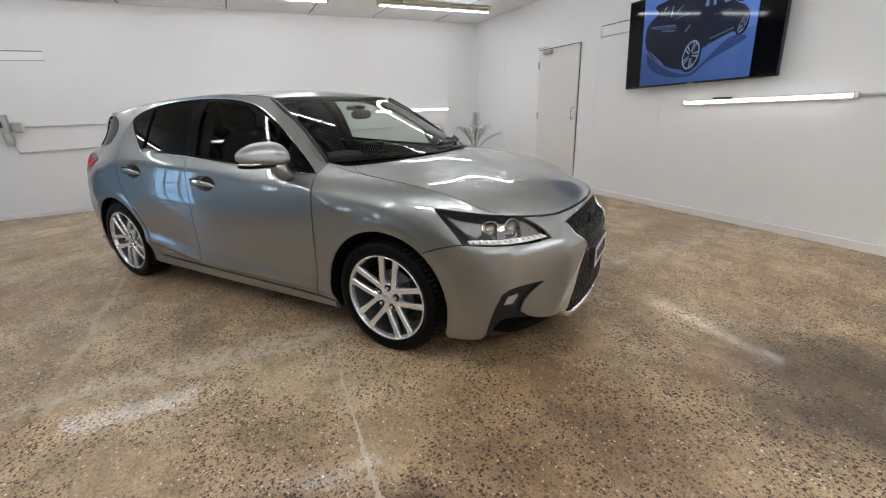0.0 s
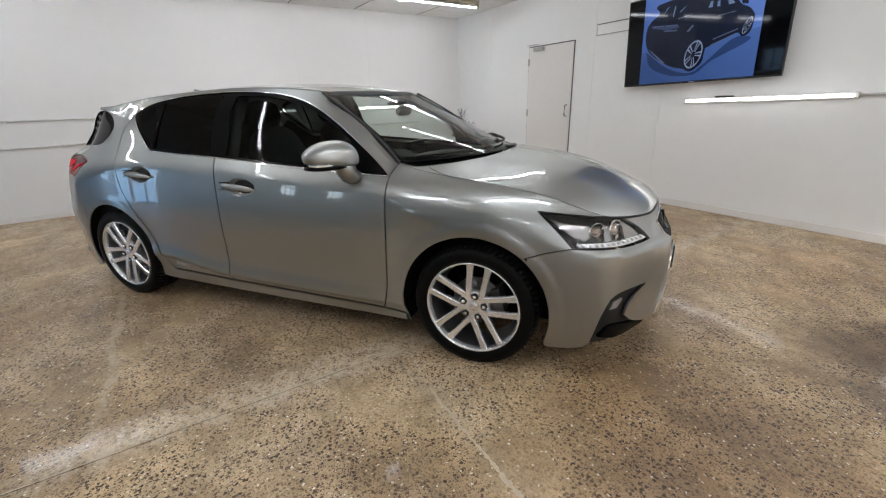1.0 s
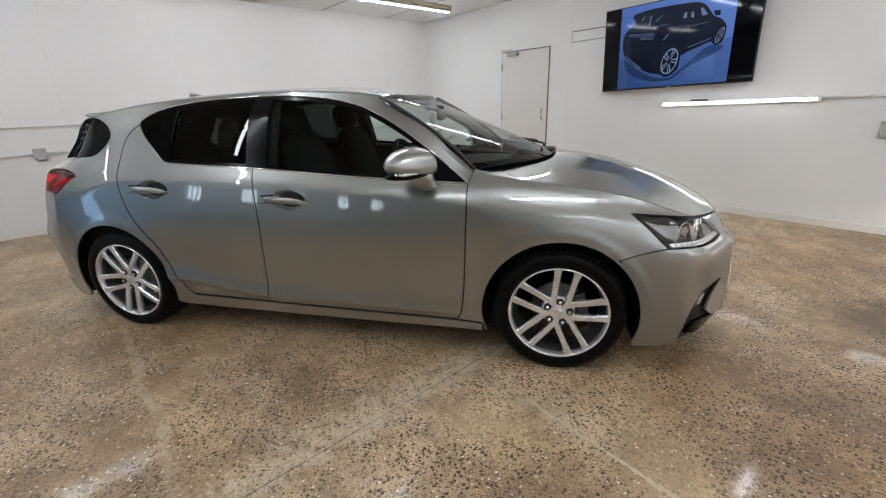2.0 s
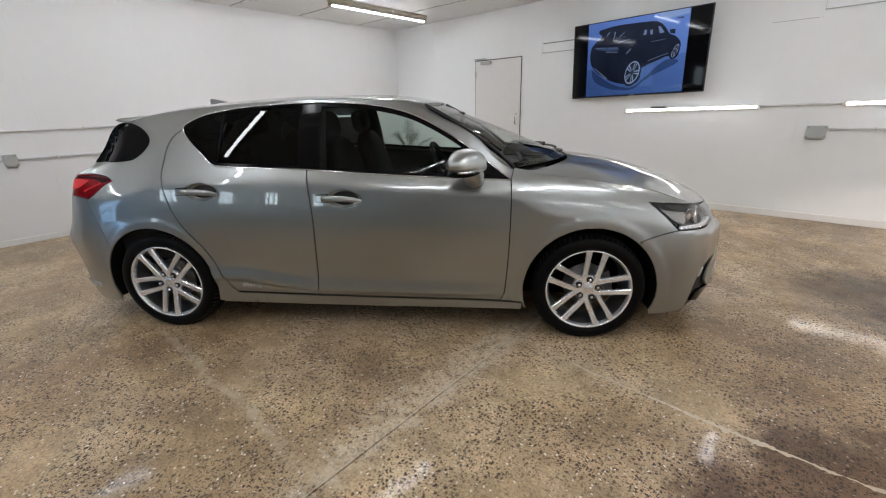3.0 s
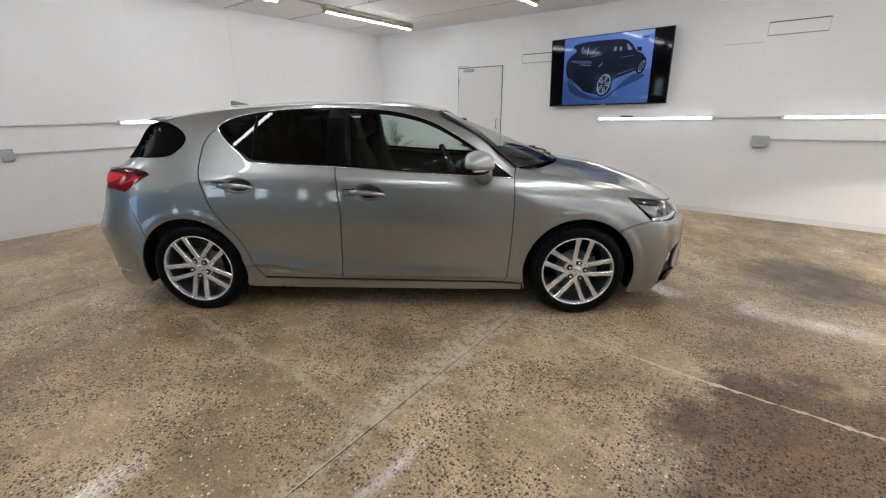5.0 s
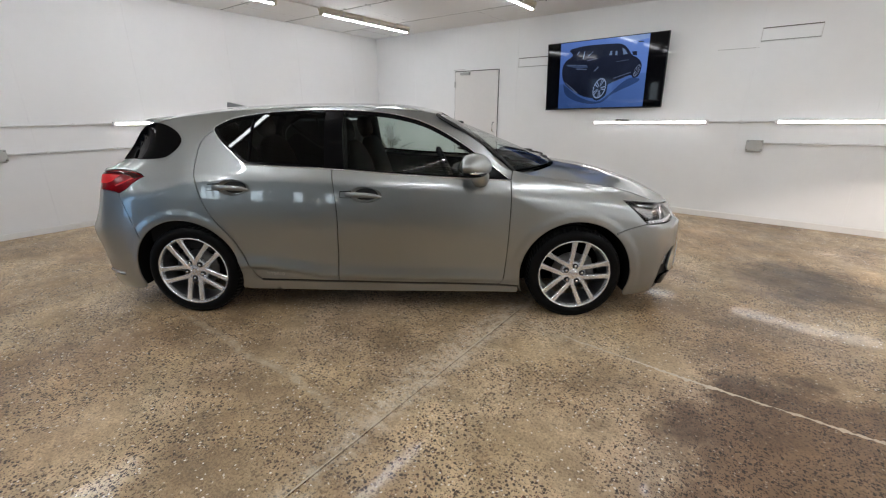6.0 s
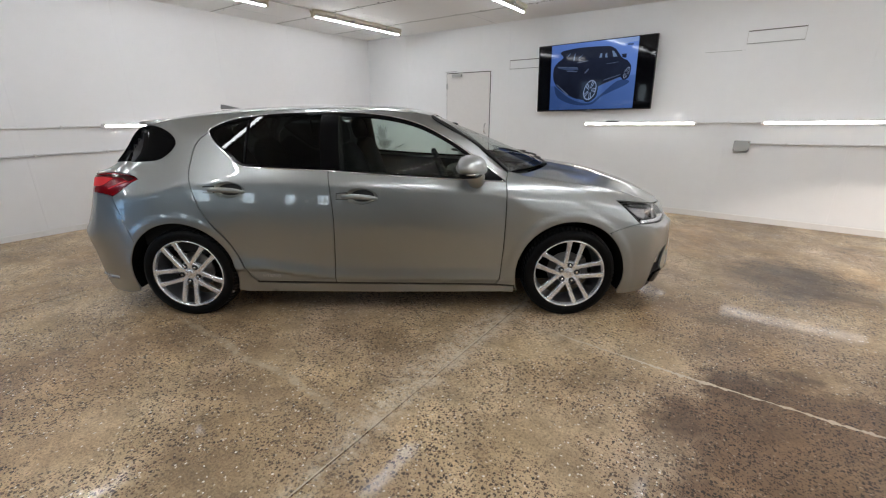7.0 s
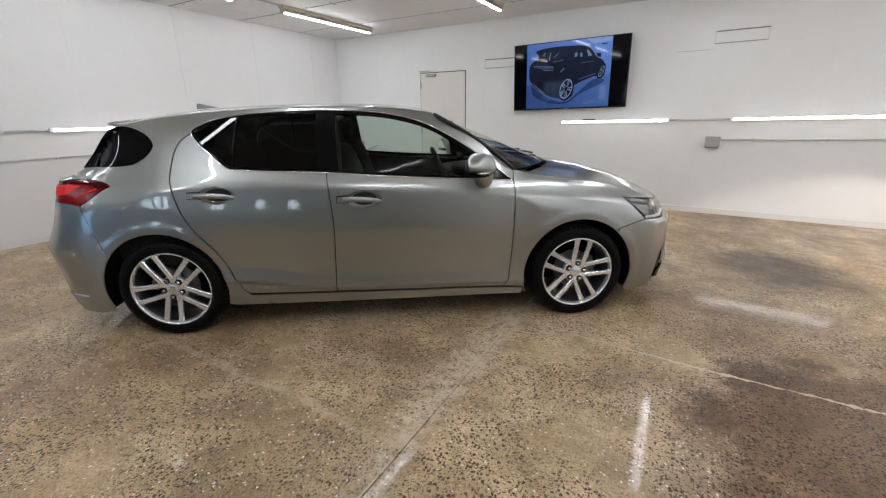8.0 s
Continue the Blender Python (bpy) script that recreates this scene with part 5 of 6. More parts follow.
for sign, word in SIDES:
    part("side_frame", pressed(side_frame, sign), M_PAINT, car)
    fend = part("front_fender", pressed_join([(fender, sign), (cheek, sign)]), M_PAINT, car)
    fd, rd = part("front_door", pressed(front_door, sign), M_PAINT, car), part("rear_door", pressed(rear_door, sign), M_PAINT, car)
    part("gap_backing", pressed(shell, sign), M_GAP, car, "black sheet that gives the panel gaps their shade")
    part("window_surround", pressed(surround, sign), M_BLACK, car, "gloss black window surround and pillars")
    part("front_window", pressed(glass_f, sign), M_GLASS, fd, "lightly tinted side window")
    part("rear_window", pressed(glass_r, sign), M_GLASS_DARK, rd, "dark privacy glass")
    part("window_divider", tube([(x, sign * w, z) for x, w, z in (pane(q, h, .014) for q, h in ((-.838, 1.312), (-.845, 1.24), (-.850, 1.15), (-.855, 1.05)))], .009, 8), M_BLACK, rd)
    part("window_moulding", rail(OUTLINE, sign, .0036, .001), M_CHROME, car, "chrome strip round the side windows")
    part("quarter_glass", pressed(quarter, sign), M_BLACKGLASS, car, "black glass at the rear corner")
    handle(fd, HOLE_F, -.085, .843, sign), handle(rd, HOLE_R, -.945, .886, sign)
    for outline, a0, a1 in ((ARCH_F, -20, 200), (ARCH_R, -18, 198)):
        cx, cz, r = outline
        prof = arc(cx, cz, r + .004, a0, a1, 30)
        ow = [side(s, z, .012) for s, z in prof]
        verts = [(x, sign * w, z) for x, w, z in ow] + [(x, sign * .50, z) for x, w, z in ow]
        n = len(ow)
        verts += [(cx, sign * .50, cz)]
        part("wheel_liner", raw(verts, [(i, i + 1, i + 1 + n, i + n) for i in range(n - 1)] + [(i + n, i + 1 + n, 2 * n) for i in range(n - 1)]), M_LINER, car)
        part("arch_lip", rail(arc(cx, cz, r + .001, a0, a1, 30), sign, .006, .006, False), M_PAINT, car)
    # Mirror.
    mir = part("door_mirror", blob(0, 0, 0, 1, 1, 1, 2.15, 22, 32), M_PAINT, car, "body-coloured door mirror")
    for v in mir.data.vertices:
        # A spoon-shaped shell: deep at the door, tapering outwards, flat behind.
        x, y, z = v.co
        y = -abs(y) ** .62 if y < 0 else y
        taper = 1 - .34 * ((y + 1) / 2) ** 1.8
        tall = (.084 * z if z > 0 else -.046 * (1 - (1 + z) ** 2.4)) * (1 - .42 * ((y + 1) / 2) ** 2.2)
        deep = .098 * x * taper if x > 0 else .058 * max(x, -.62) / .62
        v.co = (.612 + deep - .034 * y - .12 * tall, sign * (.935 + .122 * y), 1.034 + tall + .006 * y)
    belly = part("mirror_underside", blob(0, 0, 0, 1, 1, 1, 2.4, 10, 24), M_BLACK, mir, "black lower edge of the mirror")
    for v in belly.data.vertices:
        x, y, z = v.co
        v.co = (.602 + .080 * x - .030 * y, sign * (.940 + .110 * y), .991 + .016 * z)
    part("indicator", tube([(.675 - .012, sign * .93, 1.002), (.655, sign * .99, 1.004), (.62, sign * 1.035, 1.006), (.58, sign * 1.052, 1.008)], [.004, .007, .008, .005], 8), M_CHROME, mir, "clear indicator strip")
    part("mirror_foot", tube([(.655, sign * .815, .925), (.653, sign * .846, .936), (.648, sign * .864, .968), (.634, sign * .876, 1.022)], [.050, .054, .064, .062], 16, flat=.8), M_PAINT, mir)
    glass_m = part("mirror_glass", blob(0, 0, 0, 1, 1, 1, 2.6, 10, 20), M_CHROME, mir, "mirror glass")
    for v in glass_m.data.vertices:
        x, y, z = v.co
        v.co = (.552 + .004 * x - .034 * y, sign * (.935 + .084 * y), 1.040 + .046 * z * (1 - .42 * ((y + 1) / 2) ** 2.2))
    # Headlamp.
    hl = part("headlamp", pressed(sheet(HEAD_REAR + HEAD_TOP[1:] + HEAD_FRONT[1:] + HEAD_LOW[1:-1], side, gap=.002, rim=.0, depth=.060, step=.03), sign), M_LAMPSILVER, car, "clear projector headlamp in a dark housing")
    part("lens", pressed(head, sign), M_LENS, hl, "clear plastic lens")
    brow = sheet(spline([(1.605, .797), (1.73, .783), (1.90, .764), (2.08, .744)]) + spline([(2.08, .744), (2.0, .733), (1.85, .738), (1.70, .757), (1.605, .797)])[1:-1], side, gap=0, rim=.008, depth=.010, step=.03)
    part("bezel", pressed(brow, sign), M_BLACK, hl, "gloss black upper bezel")
    part("bezel", pressed(sheet([(1.605, .790), (1.63, .782), (1.785, .668), (1.762, .662)], side, gap=0, rim=.006, depth=.010, step=.03), sign), M_BLACK, hl, "gloss black rear bezel")
    wing = sheet([(1.655, .764), (1.785, .675), (1.836, .671), (1.836, .745), (1.74, .758)], side, gap=0, rim=.015, depth=.020, step=.03)
    part("side_reflector", pressed(wing, sign), M_LAMPGREY, hl)
    for s, z, r in ((1.885, .702, .042), (2.040, .695, .047)):
        x, w, zz = side(s, z, .050)
        d = Vector((side(s, z)[0] - x, sign * (side(s, z)[1] - w), 0)).normalized()
        d = (d + Vector((.30, 0, 0))).normalized()
        q = Vector((0, 1, 0)).rotation_difference(d).to_matrix().to_4x4()
        ring = lathe([(r * .72, -.035), (r * 1.0, .0), (r * 1.10, .016), (r * 1.07, .021), (r * 1.0, .018), (r * .90, .004), (r * .74, .000)], 28)
        ring.transform(Matrix.Translation((x, sign * w, zz)) @ q)
        proj = part("projector", ring, M_CHROME, hl, "chrome projector ring")
        ball = lathe([(0, .030), (r * .30, .028), (r * .55, .021), (r * .72, .010), (r * .80, -.006)], 28)
        ball.transform(Matrix.Translation((x, sign * w, zz)) @ q)
        part("projector_lens", ball, M_AMBER if r < .045 else M_PROJ, proj)
    x0, w0, z0 = side(1.965, .698, .022)
    for pts, dep in (([(1.838, .668), (1.862, .668), (1.868, .742), (1.838, .745)], .030), ([(1.928, .664), (1.985, .662), (1.992, .734), (1.94, .740)], .020), ([(2.082, .655), (2.200, .649), (2.165, .690), (2.105, .722), (2.088, .724)], .018)):
        part("reflector", pressed(sheet(pts, side, gap=.001, rim=.03, depth=dep, step=.015), sign), M_REFLECTOR, hl, "bright reflector panel")
    drl = sheet(spline([(1.768, .6695), (1.90, .668), (2.05, .660), (2.215, .650)]) + spline([(2.23, .640), (2.09, .639), (1.90, .650), (1.785, .657)]), side, gap=0, rim=.02, depth=.006, step=.02)
    part("daytime_lamp", pressed(drl, sign), M_DRL, hl, "clear white light strip")
    for k, s in enumerate(np.linspace(1.80, 2.19, 12)):
        x, w, z = side(s, .662 - .012 * (k / 11), .008)
        part("light_block", blob(x, sign * w, z + .001, .010, .010, .008, 3, 8, 10), M_DRL, hl, "clear light block")
    # Tail lamp.
    tl = part("tail_lamp", pressed(tail, sign), M_RED, car, "red tail lamp wrapping round the corner")
    dark = sheet(spline([(-1.575, .950), (-1.66, .970), (-1.80, .974), (-1.92, .962)]) + spline([(-1.92, .956), (-1.80, .962), (-1.68, .952), (-1.64, .935), (-1.575, .950)])[:-1], side, gap=0, rim=.004, depth=-.002, step=.02)
    part("smoked_section", pressed(dark, sign), M_REDDARK, tl)
    part("light_guide", rail([(-1.64, .935), (-1.69, .918), (-1.74, .90), (-1.78, .885)], sign, .005, -.002, False), M_REDGLOW, tl, "lit red line")
    lit = sheet(spline([(-1.76, .950), (-1.88, .955), (-2.05, .935)]) + spline([(-2.06, .905), (-1.95, .895), (-1.84, .905), (-1.76, .950)])[:-1], side, gap=0, rim=.003, depth=-.002, step=.02)
    part("lit_section", pressed(lit, sign), M_REDGLOW, tl, "glowing red section")
    # Fog lamp pocket.
    fg = part("fog_lamp_pocket", pressed(fog, sign), M_MATT, front_bumper, "matt black fog lamp pocket")
    fl = sheet([(1.955, .352), (1.974, .390), (2.026, .400), (2.030, .390), (2.00, .354)], side, gap=0, rim=.02, depth=.018, step=.02)
    part("fog_lamp", pressed(fl, sign), M_FOG, front_bumper, "clear fog lamp")
    blade = sheet(spline([(1.90, .225), (1.96, .275), (2.08, .262), (2.20, .238)]) + spline([(2.20, .238), (2.16, .215), (2.02, .20), (1.90, .225)])[1:-1], side, gap=0, rim=.02, depth=.004, step=.025)
    part("bumper_blade", pressed(blade, sign), M_BLACK, front_bumper, "gloss black lower blade")
    part("rear_reflector", rail([(-2.02, .27), (-1.93, .262), (-1.84, .265)], sign, .012, -.001, False), M_LAMPGREY, rear_bumper)

# Nose: grille of crossed bars, bright surround, plate holder.
back = sheet([(NOSE, .705)] + GRILLE[1:] + spline([(2.318, .262), (2.33, .20), (2.45, .168), (NOSE, .16)])[1:], side, gap=-.01, rim=0, depth=.05, step=.04)
grille = part("grille", pressed(back, 0), M_GAP, car, "black spindle grille with a woven mesh")
poly = np.array([(NOSE + .3, .712), (NOSE, .712)] + GRILLE[1:] + [(2.33, .215), (2.42, .185), (NOSE, .175), (NOSE + .3, .175)])
for sign, word in SIDES:
    for lean in (-1, 1):
        for k in range(-22, 34):
            run = []
            for i in range(60):
                z = .17 + .55 * i / 59
                s = 2.2 + k * .042 + lean * (z - .17) * .62
                if s <= NOSE + .004 and bool(inside(poly, np.array([(min(s, NOSE - .001), z)]))[0]):
                    x, w, zz = side(s, z, .016)
                    run.append((x, sign * w, zz))
            if len(run) > 3:
                part("grille_bar", tube(run[::2] + ([run[-1]] if len(run) % 2 == 0 else []), .0058, 5), M_BAR, grille)
for sign, word in SIDES:
    edge_pts = [(s, z) for s, z in GRILLE]
    part("grille_surround", rail(edge_pts[::2], sign, [.006 + .004 * (i / (len(edge_pts[::2]) - 1)) for i in range(len(edge_pts[::2]))], .003, False), M_SATIN, grille, "bright metal grille edge")
    strip = spline([(2.515, .548), (2.46, .50), (2.41, .441), (2.355, .34), (2.318, .262)])
    wide = [(s - .011 - .042 * (i / (len(strip) - 1)) ** .8, z - .004) for i, (s, z) in enumerate(strip)]
    part("grille_blade", pressed(sheet(strip + wide[::-1], side, gap=0, rim=.012, depth=-.006, step=.02), sign), M_CHROME, grille, "chrome blade along the grille edge")
    low_edge = spline([(2.30, .27), (2.31, .232), (2.36, .205), (2.47, .185), (NOSE, .178)])
    part("grille_chin", rail(low_edge, sign, [.013 + .007 * min(1, i / 8) for i in range(len(low_edge))], .010, False, 8), M_CHROME, grille, "chrome chin bar")
x0 = side(NOSE, .40)[0]
holder = part("plate_holder", boxed(x0 - .034, x0 - .001, -.185, .185, .375, .500, .004), M_MATT, car, "black front plate holder")
part("number_plate", boxed(x0 - .001, x0 + .003, -.178, .178, .382, .493, .001), M_PLATE, holder, "pale plate with dark bars")
for k in range(6):
    part("plate_bar", boxed(x0 + .003, x0 + .0042, -.145 + .050 * k, -.110 + .050 * k, .408, .472, 0), M_GAP, holder)
emblem = lathe([(.052, 0), (.060, .006), (.066, 0), (.060, -.006), (.052, 0)], 32)
emblem.transform(Matrix.Translation((side(NOSE, .60)[0] - .016, 0, .60)) @ Matrix.Rotation(radians(90), 4, "Z") @ Matrix.Diagonal((1.15, 1, .85, 1)))
part("badge", emblem, M_BLACK, grille, "plain dark oval badge")

# Lettering low on the rear doors.
for sign, word in SIDES:
    cu = bpy.data.curves.new("lettering", "FONT")
    cu.body, cu.size, cu.extrude, cu.align_x = "HYBRID", .030, .0012, "CENTER"
    cu.space_character = 1.25
    ob = new("lettering", cu)
    deps = bpy.context.evaluated_depsgraph_get()
    data = bpy.data.meshes.new_from_object(ob.evaluated_get(deps))
    bpy.data.objects.remove(ob)
    x, w, z = side(-.735, .285)
    data.transform(Matrix.Translation((x, sign * (w + .0075), z)) @ Matrix.Rotation(0 if sign < 0 else math.pi, 4, "Z") @ Matrix.Rotation(radians(90), 4, "X") @ Matrix.Rotation(radians(-3), 4, "Z"))
    part("lettering", data, M_LETTER, car, "chrome HYBRID lettering")

# Wipers and cowl.
cowl = [screen(y, .985) for y in np.linspace(-.70, .70, 30)]
verts = [(x + .02 - .02, y, z + .006) for x, y, z in cowl] + [(x - .05, y * .98, z - .03) for x, y, z in cowl]
part("cowl", raw(verts, [(i, i + 1, i + 31, i + 30) for i in range(29)]), M_MATT, car)
for y0, y1, tilt in ((-.04, .60, .014), (.16, .66, .030)):
    pts = []
    for i in range(13):
        y = y0 + (y1 - y0) * i / 12
        x, yy, z = screen(y, .992 + tilt * (1 - i / 12) ** 1.0 + .008, -.016)
        pts.append((x, yy, z))
    wiper = part("wiper", tube(pts, .008, 6), M_MATT, car, "black windscreen wiper")
    part("wiper_arm", tube([pts[6], ((pts[6][0] + pts[12][0]) / 2, (pts[6][1] + pts[12][1]) / 2, pts[9][2] + .012), (pts[12][0] + .01, pts[12][1], pts[12][2] + .006)], .008, 6), M_MATT, wiper)
part("wiper_pivot", blob(1.235, .14, .992, .04, .08, .010, 2.4), M_MATT, car)

# ---- car: underside and cabin ----
part("underbody", boxed(-1.95, 1.95, -.62, .62, .17, .24, .02), M_LINER, car)
part("cabin_floor", boxed(-1.6, 1.0, -.74, .74, .25, .32, .02), M_FABRIC, car)
part("bulkhead", boxed(.96, 1.02, -.72, .72, .28, .93, .02), M_LINER, car)
part("boot_wall", boxed(-1.78, -1.70, -.58, .58, .28, .98, .02), M_FABRIC, car)
dash = bmesh.new()
block(dash, .52, 1.05, -.70, .70, .55, .88, .06, 4)
part("dashboard", dash, M_DASH, car, "dark grey dashboard")
part("dash_top", blob(.80, 0, .885, .34, .68, .035, 3), M_DASH, car)
part("instrument_hood", blob(.62, -.36, .955, .11, .20, .05, 2.6), M_DASH, car)
part("display", boxed(.60, .635, -.12, .12, .945, 1.03, .006), M_BLACK, car)
part("headlining", pressed(sheet([(x * .97 - .02, y * .93) for x, y in roof_half] + [(x * .97 - .02, -y * .93) for x, y in roof_half[::-1]][1:-1], roof, gap=0, rim=0, depth=.035, step=.08), 1), M_LININGS, car, "pale grey headlining")
for sign, word in SIDES:
    lining = sheet([(.80, .3), (.80, .90), (.4, .925), (-.3, .975), (-.86, 1.0), (-1.2, 1.02), (-1.6, .98), (-1.6, .5), (-1.0, .4), (-.9, .3)], side, gap=0, rim=0, depth=.07, step=.08)
    part("door_lining", pressed(lining, sign), M_DASH, car)
    for pts in ([(-.30, 1.36), (-.27, 1.2), (-.25, .95)], [(-1.12, 1.30), (-1.2, 1.2), (-1.25, 1.0)]):
        part("pillar_trim", tube([(x, sign * w, z) for x, w, z in (side(s, z, .085) for s, z in pts)], .034, 10, flat=1), M_DASH, car, "dark grey pillar trim")
    part("pillar_trim", tube([(x, sign * w, z) for x, w, z in (side(s, z, .03) for s, z in ((.33, 1.31), (.5, 1.215), (.66, 1.11), (.84, .98)))], .022, 8), M_LININGS, car, "pale grey pillar trim")


def seat(x, y, width, rear=False):
    """A car seat with cushion, back and headrest."""
    s = part("seat", blob(x + .05, y, .50, .26, width / 2, .10, 3.4), M_FABRIC, car, "black upholstered car seat")
    m = Matrix.Translation((x - .17, y, .86)) @ Matrix.Rotation(radians(-16), 4, "Y")
    b = blob(0, 0, 0, .085, width / 2 - .01, .30, 3.2)
    for v in b.vertices:
        v.co.y *= 1 - .22 * max(0, v.co.z / .30) ** 2
    b.transform(m)
    part("backrest", b, M_FABRIC, s)
    h = blob(0, 0, 0, .055, .135, .085, 2.8)
    h.transform(Matrix.Translation((x - .285, y, 1.225)) @ Matrix.Rotation(radians(-12), 4, "Y"))
    part("headrest", h, M_FABRIC, s)
    for k in (-.05, .05):
        part("headrest_post", tube([(x - .26, y + k, 1.10), (x - .285, y + k, 1.20)], .007, 6), M_CHROME, s)


seat(-.03, -.36, .50), seat(-.03, .36, .50), seat(-.92, -.34, .56), seat(-.92, .34, .56)
rim_w = lathe([(.168, 0), (.176, .014), (.188, .016), (.196, 0), (.188, -.016), (.176, -.014), (.168, 0)], 32)
m = Matrix.Translation((.44, -.36, .93)) @ Matrix.Rotation(radians(-24), 4, "Y") @ Matrix.Rotation(radians(90), 4, "Z")
rim_w.transform(m)
wheel_s = part("steering_wheel", rim_w, M_DASH, car, "black steering wheel")
hub = blob(0, 0, 0, .085, .03, .06, 2.6)
hub.transform(m)
part("wheel_hub", hub, M_DASH, wheel_s)
for a in (90, -90, 180):
    t = radians(a)
    part("wheel_spoke", tube([tuple(m @ Vector((.05 * math.sin(t), 0, .05 * math.cos(t)))), tuple(m @ Vector((.18 * math.sin(t), 0, .18 * math.cos(t))))], .017, 8), M_SATIN if a != 180 else M_DASH, wheel_s)
part("steering_column", tube([tuple(m @ Vector((0, .03, 0))), (.72, -.36, .83)], .05, 10), M_DASH, wheel_s)
part("interior_mirror", blob(.545, 0, 1.222, .02, .10, .032, 3), M_MATT, car, "black interior mirror")
part("mirror_stem", tube([(.545, 0, 1.23), (.53, 0, 1.27)], .012, 8), M_MATT, car)
part("sensor_box", blob(.50, 0, 1.268, .06, .06, .016, 3), M_MATT, car)
part("centre_console", boxed(-.25, .60, -.10, .10, .32, .62, .03), M_DASH, car)

# ---- car: wheels ----


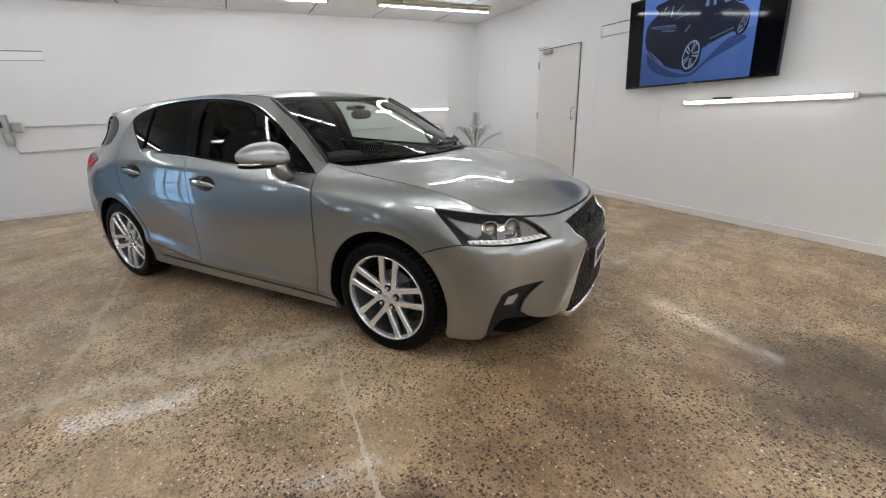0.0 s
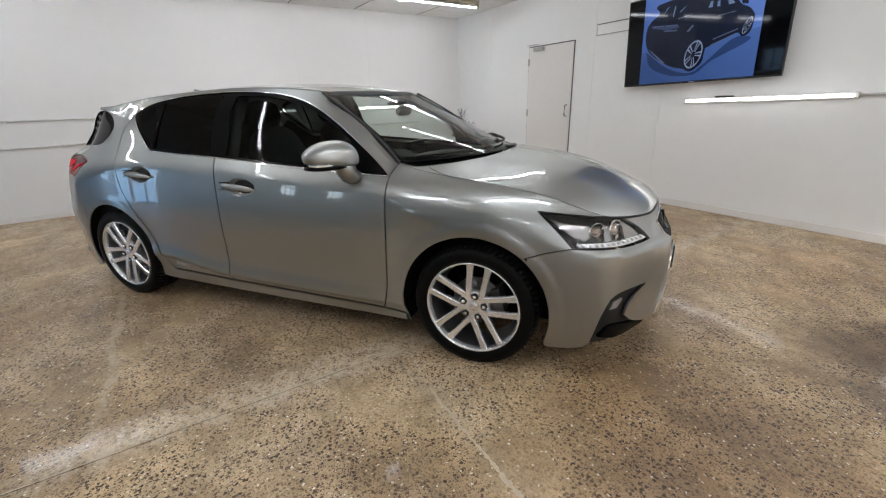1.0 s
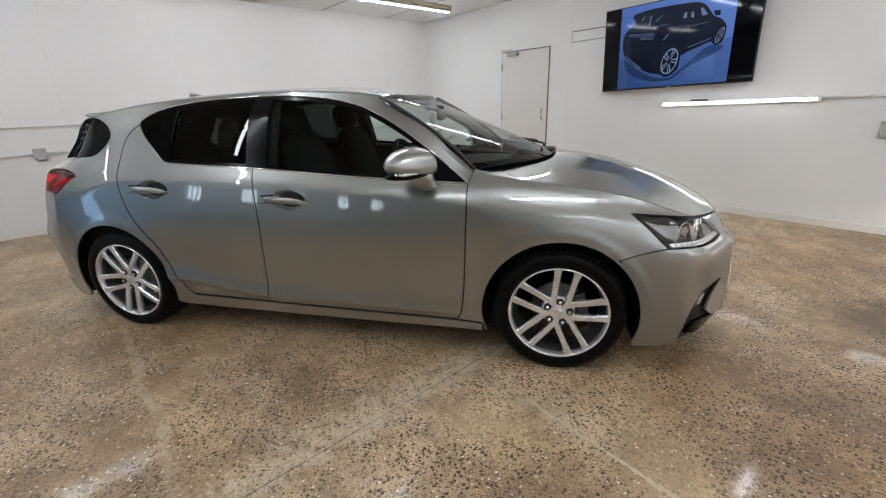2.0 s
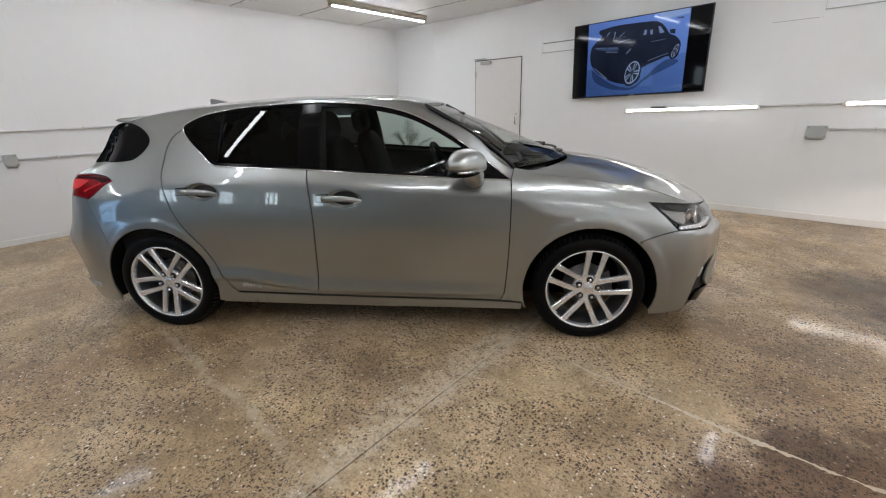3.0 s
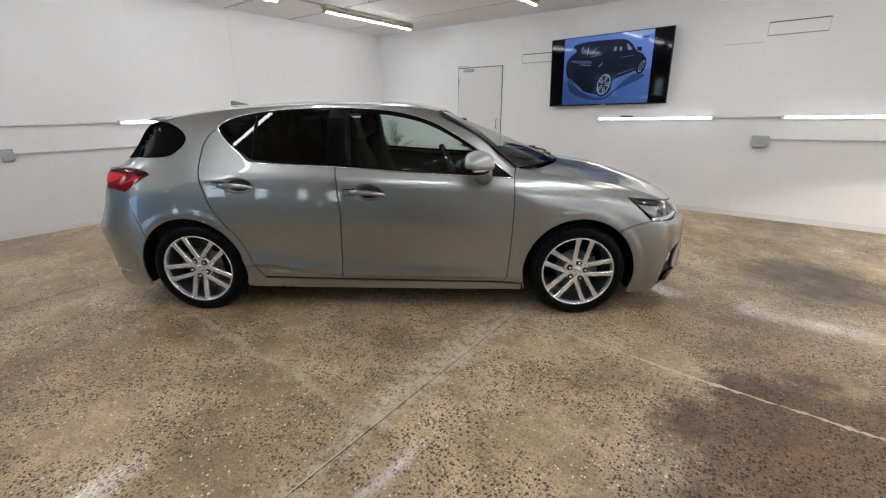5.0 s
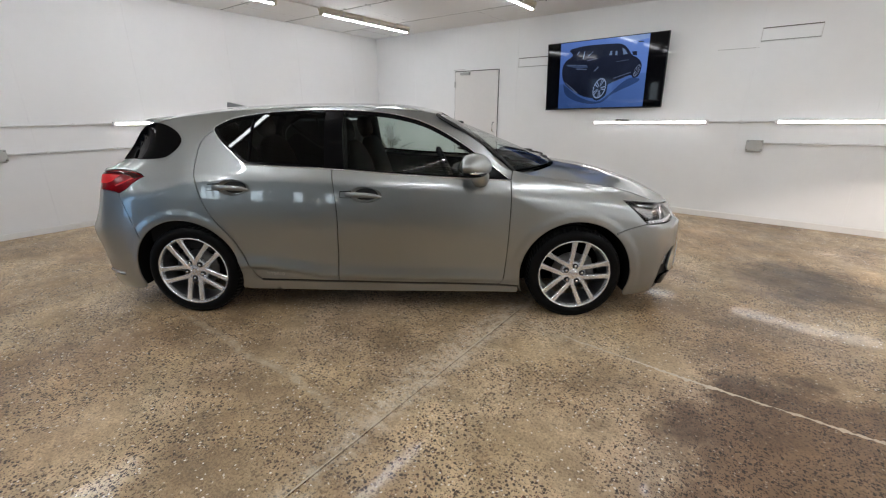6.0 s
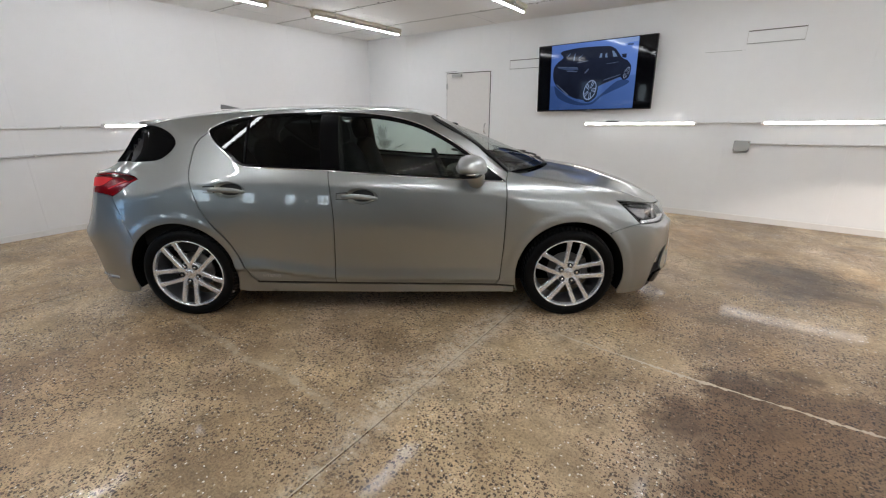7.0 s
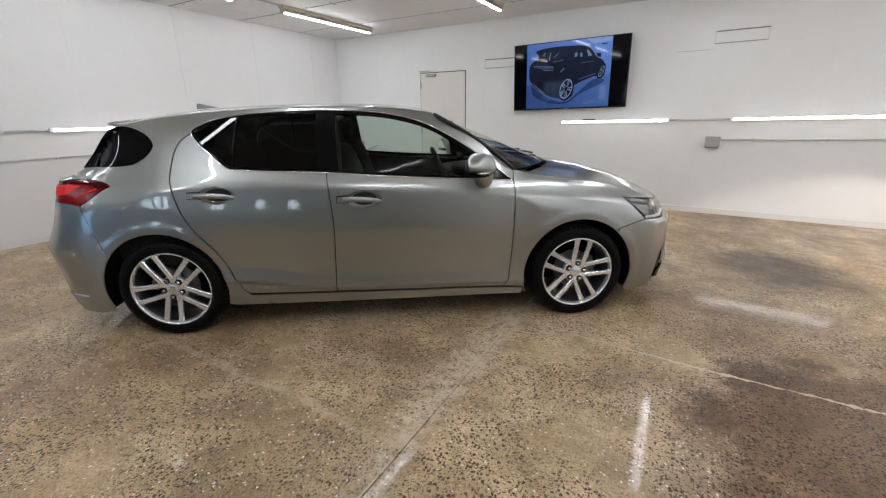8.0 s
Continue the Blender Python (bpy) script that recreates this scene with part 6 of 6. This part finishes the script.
def wheel_meshes():
    """Meshes of one wheel about the origin; its outer face looks along -y."""
    out = {}
    # Tyre with a rounded shoulder and cut tread blocks.
    verts, faces = [], []
    prof = [(.236, -.100), (.246, -.112), (.266, -.116), (.288, -.114), (.303, -.106), (.312, -.094), (.3175, -.078), (.319, -.045), (.319, -.012), (.319, .012), (.319, .045), (.3175, .078), (.312, .094), (.300, .108), (.27, .114), (.236, .10)]
    n, m = 204, len(prof)
    for i in range(n):
        for j, (r, y) in enumerate(prof):
            cut = .005 if (i % 3 == 0 and 5 <= j <= 7) or (i % 3 == 1 and 10 <= j <= 12) else 0
            if j in (8, 9):
                cut = .007 if j == 8 else .0
            t = 2 * math.pi * (i + (.5 if j > 6 else 0) + .35 * j) / n
            verts.append(((r - cut) * math.sin(t), y, (r - cut) * math.cos(t)))
    for i in range(n):
        a, b = i * m, (i + 1) % n * m
        faces += [(a + j, b + j, b + j + 1, a + j + 1) for j in range(m - 1)]
    out["tyre"] = raw(verts, faces)
    out["tyre"].materials.append(M_RUBBER), out["tyre"].materials.append(M_TREAD)
    out["tyre"].polygons.foreach_set("material_index", [1 if 5 <= k % (m - 1) <= 11 and k // (m - 1) % 3 == 1 else 0 for k in range(len(faces))])
    out["tyre"].polygons.foreach_set("use_smooth", [not 3 <= k % (m - 1) <= 12 for k in range(len(faces))])
    out["rim"] = lathe([(.237, -.098), (.241, -.106), (.2395, -.1125), (.233, -.1125), (.2285, -.104), (.224, -.085)], 72)
    out["barrel"] = lathe([(.224, -.085), (.217, -.05), (.208, .0), (.21, .06), (.228, .095), (.236, .10)], 56)
    # One twin spoke pointing up.
    bm = bmesh.new()
    for k in (-1, 1):
        rows = []
        for r, x, half, y, thick in ((.030, .0195, .0165, -.090, .030), (.060, .0340, .0155, -.0955, .034), (.10, .0370, .0155, -.100, .032), (.15, .0405, .0155, -.1035, .028), (.195, .0435, .0165, -.106, .026), (.232, .047, .021, -.1075, .024)):
            x = x * k
            rows.append([bm.verts.new(v) for v in ((x - half * .70, y, r), (x + half * .70, y, r), (x + half, y + .007, r), (x + half * .8, y + thick, r), (x - half * .8, y + thick, r), (x - half, y + .007, r))])
        for a, b in zip(rows, rows[1:]):
            for j in range(6):
                bm.faces.new((a[j], a[(j + 1) % 6], b[(j + 1) % 6], b[j]))
        bm.faces.new(rows[0][::-1]), bm.faces.new(rows[-1])
    bmesh.ops.recalc_face_normals(bm, faces=bm.faces[:])
    data = bpy.data.meshes.new("spoke")
    bm.to_mesh(data)
    bm.free()
    out["spoke"] = data
    out["hub_cap"] = lathe([(0, -.0985), (.018, -.098), (.025, -.0965), (.0275, -.0925), (.031, -.0935), (.040, -.089), (.062, -.0855), (.080, -.080), (.084, -.05)], 40)
    out["badge"] = lathe([(.009, -.0990), (.013, -.1010), (.016, -.0990)], 20)
    nut = lathe([(0, -.1015), (.0075, -.1015), (.0100, -.098), (.0105, -.080)], 6)
    # Disc coloured black to read as a shaded recess round the nut.
    hole = lathe([(.0175, -.084), (.0172, -.0915), (.0150, -.0925), (.0145, -.0885), (.0, -.0885)], 20)
    for d in (nut, hole):
        d.transform(Matrix.Translation((0, 0, .0565)))
    out["lug_nut"], out["nut_recess"] = nut, hole
    out["brake_disc"] = lathe([(.05, -.03), (.06, -.045), (.075, -.045), (.078, -.02), (.128, -.02), (.13, -.015), (.128, -.005), (.05, -.005)], 40)
    out["valve"] = tube([(.05, -.085, .205), (.05, -.100, .19)], .004, 8)
    out["caliper"] = raw(*[[(x * .055, y, z) for x, y, z in ((-1, -.055, .09), (1, -.055, .09), (1.2, -.055, .14), (-1.2, -.055, .14), (-1, .03, .09), (1, .03, .09), (1.2, .03, .14), (-1.2, .03, .14))],
                           [(0, 1, 2, 3), (7, 6, 5, 4), (0, 4, 5, 1), (1, 5, 6, 2), (2, 6, 7, 3), (3, 7, 4, 0)]], False)
    return out


WM = wheel_meshes()
LOOK = {"tyre": M_RUBBER, "rim": M_ALLOY, "spoke": M_ALLOY, "hub_cap": M_ALLOY, "badge": M_SATIN, "barrel": M_BARREL, "lug_nut": M_CHROME, "nut_recess": M_GAP, "brake_disc": M_STEEL, "valve": M_MATT, "caliper": M_STEEL}
for x, y, phase in ((1.30, -.759, 9), (-1.305, -.761, -28), (1.30, .759, 20), (-1.305, .761, 50)):
    w = part("wheel", WM["rim"], M_ALLOY, car, "silver twin-spoke alloy wheel with a black tyre")
    turn = pose(0, 0, 0, 0, phase, 0)
    for name in ("tyre", "hub_cap", "badge", "brake_disc", "barrel"):
        part(name, WM[name], LOOK[name], w)
    c = part("brake_caliper", WM["caliper"], M_STEEL, w)
    c.matrix_basis = pose(0, 0, 0, 0, (-70 if x < 0 else 75) - phase, 0)
    for k in range(5):
        for name in ("spoke", "lug_nut", "nut_recess"):
            part(name, WM[name], LOOK[name], w).matrix_basis = pose(0, 0, 0, 0, 72 * k, 0)
    part("valve", WM["valve"], M_MATT, w).matrix_basis = pose(0, 0, 0, 0, 145, 0)
    w.matrix_basis = pose(x, y, .308) @ (pose(0, 0, 0, 0, phase, 0) if y < 0 else pose(0, 0, 0, 0, phase, 180))
car.matrix_world = pose(0, 0, 0, 0, 0, 35)
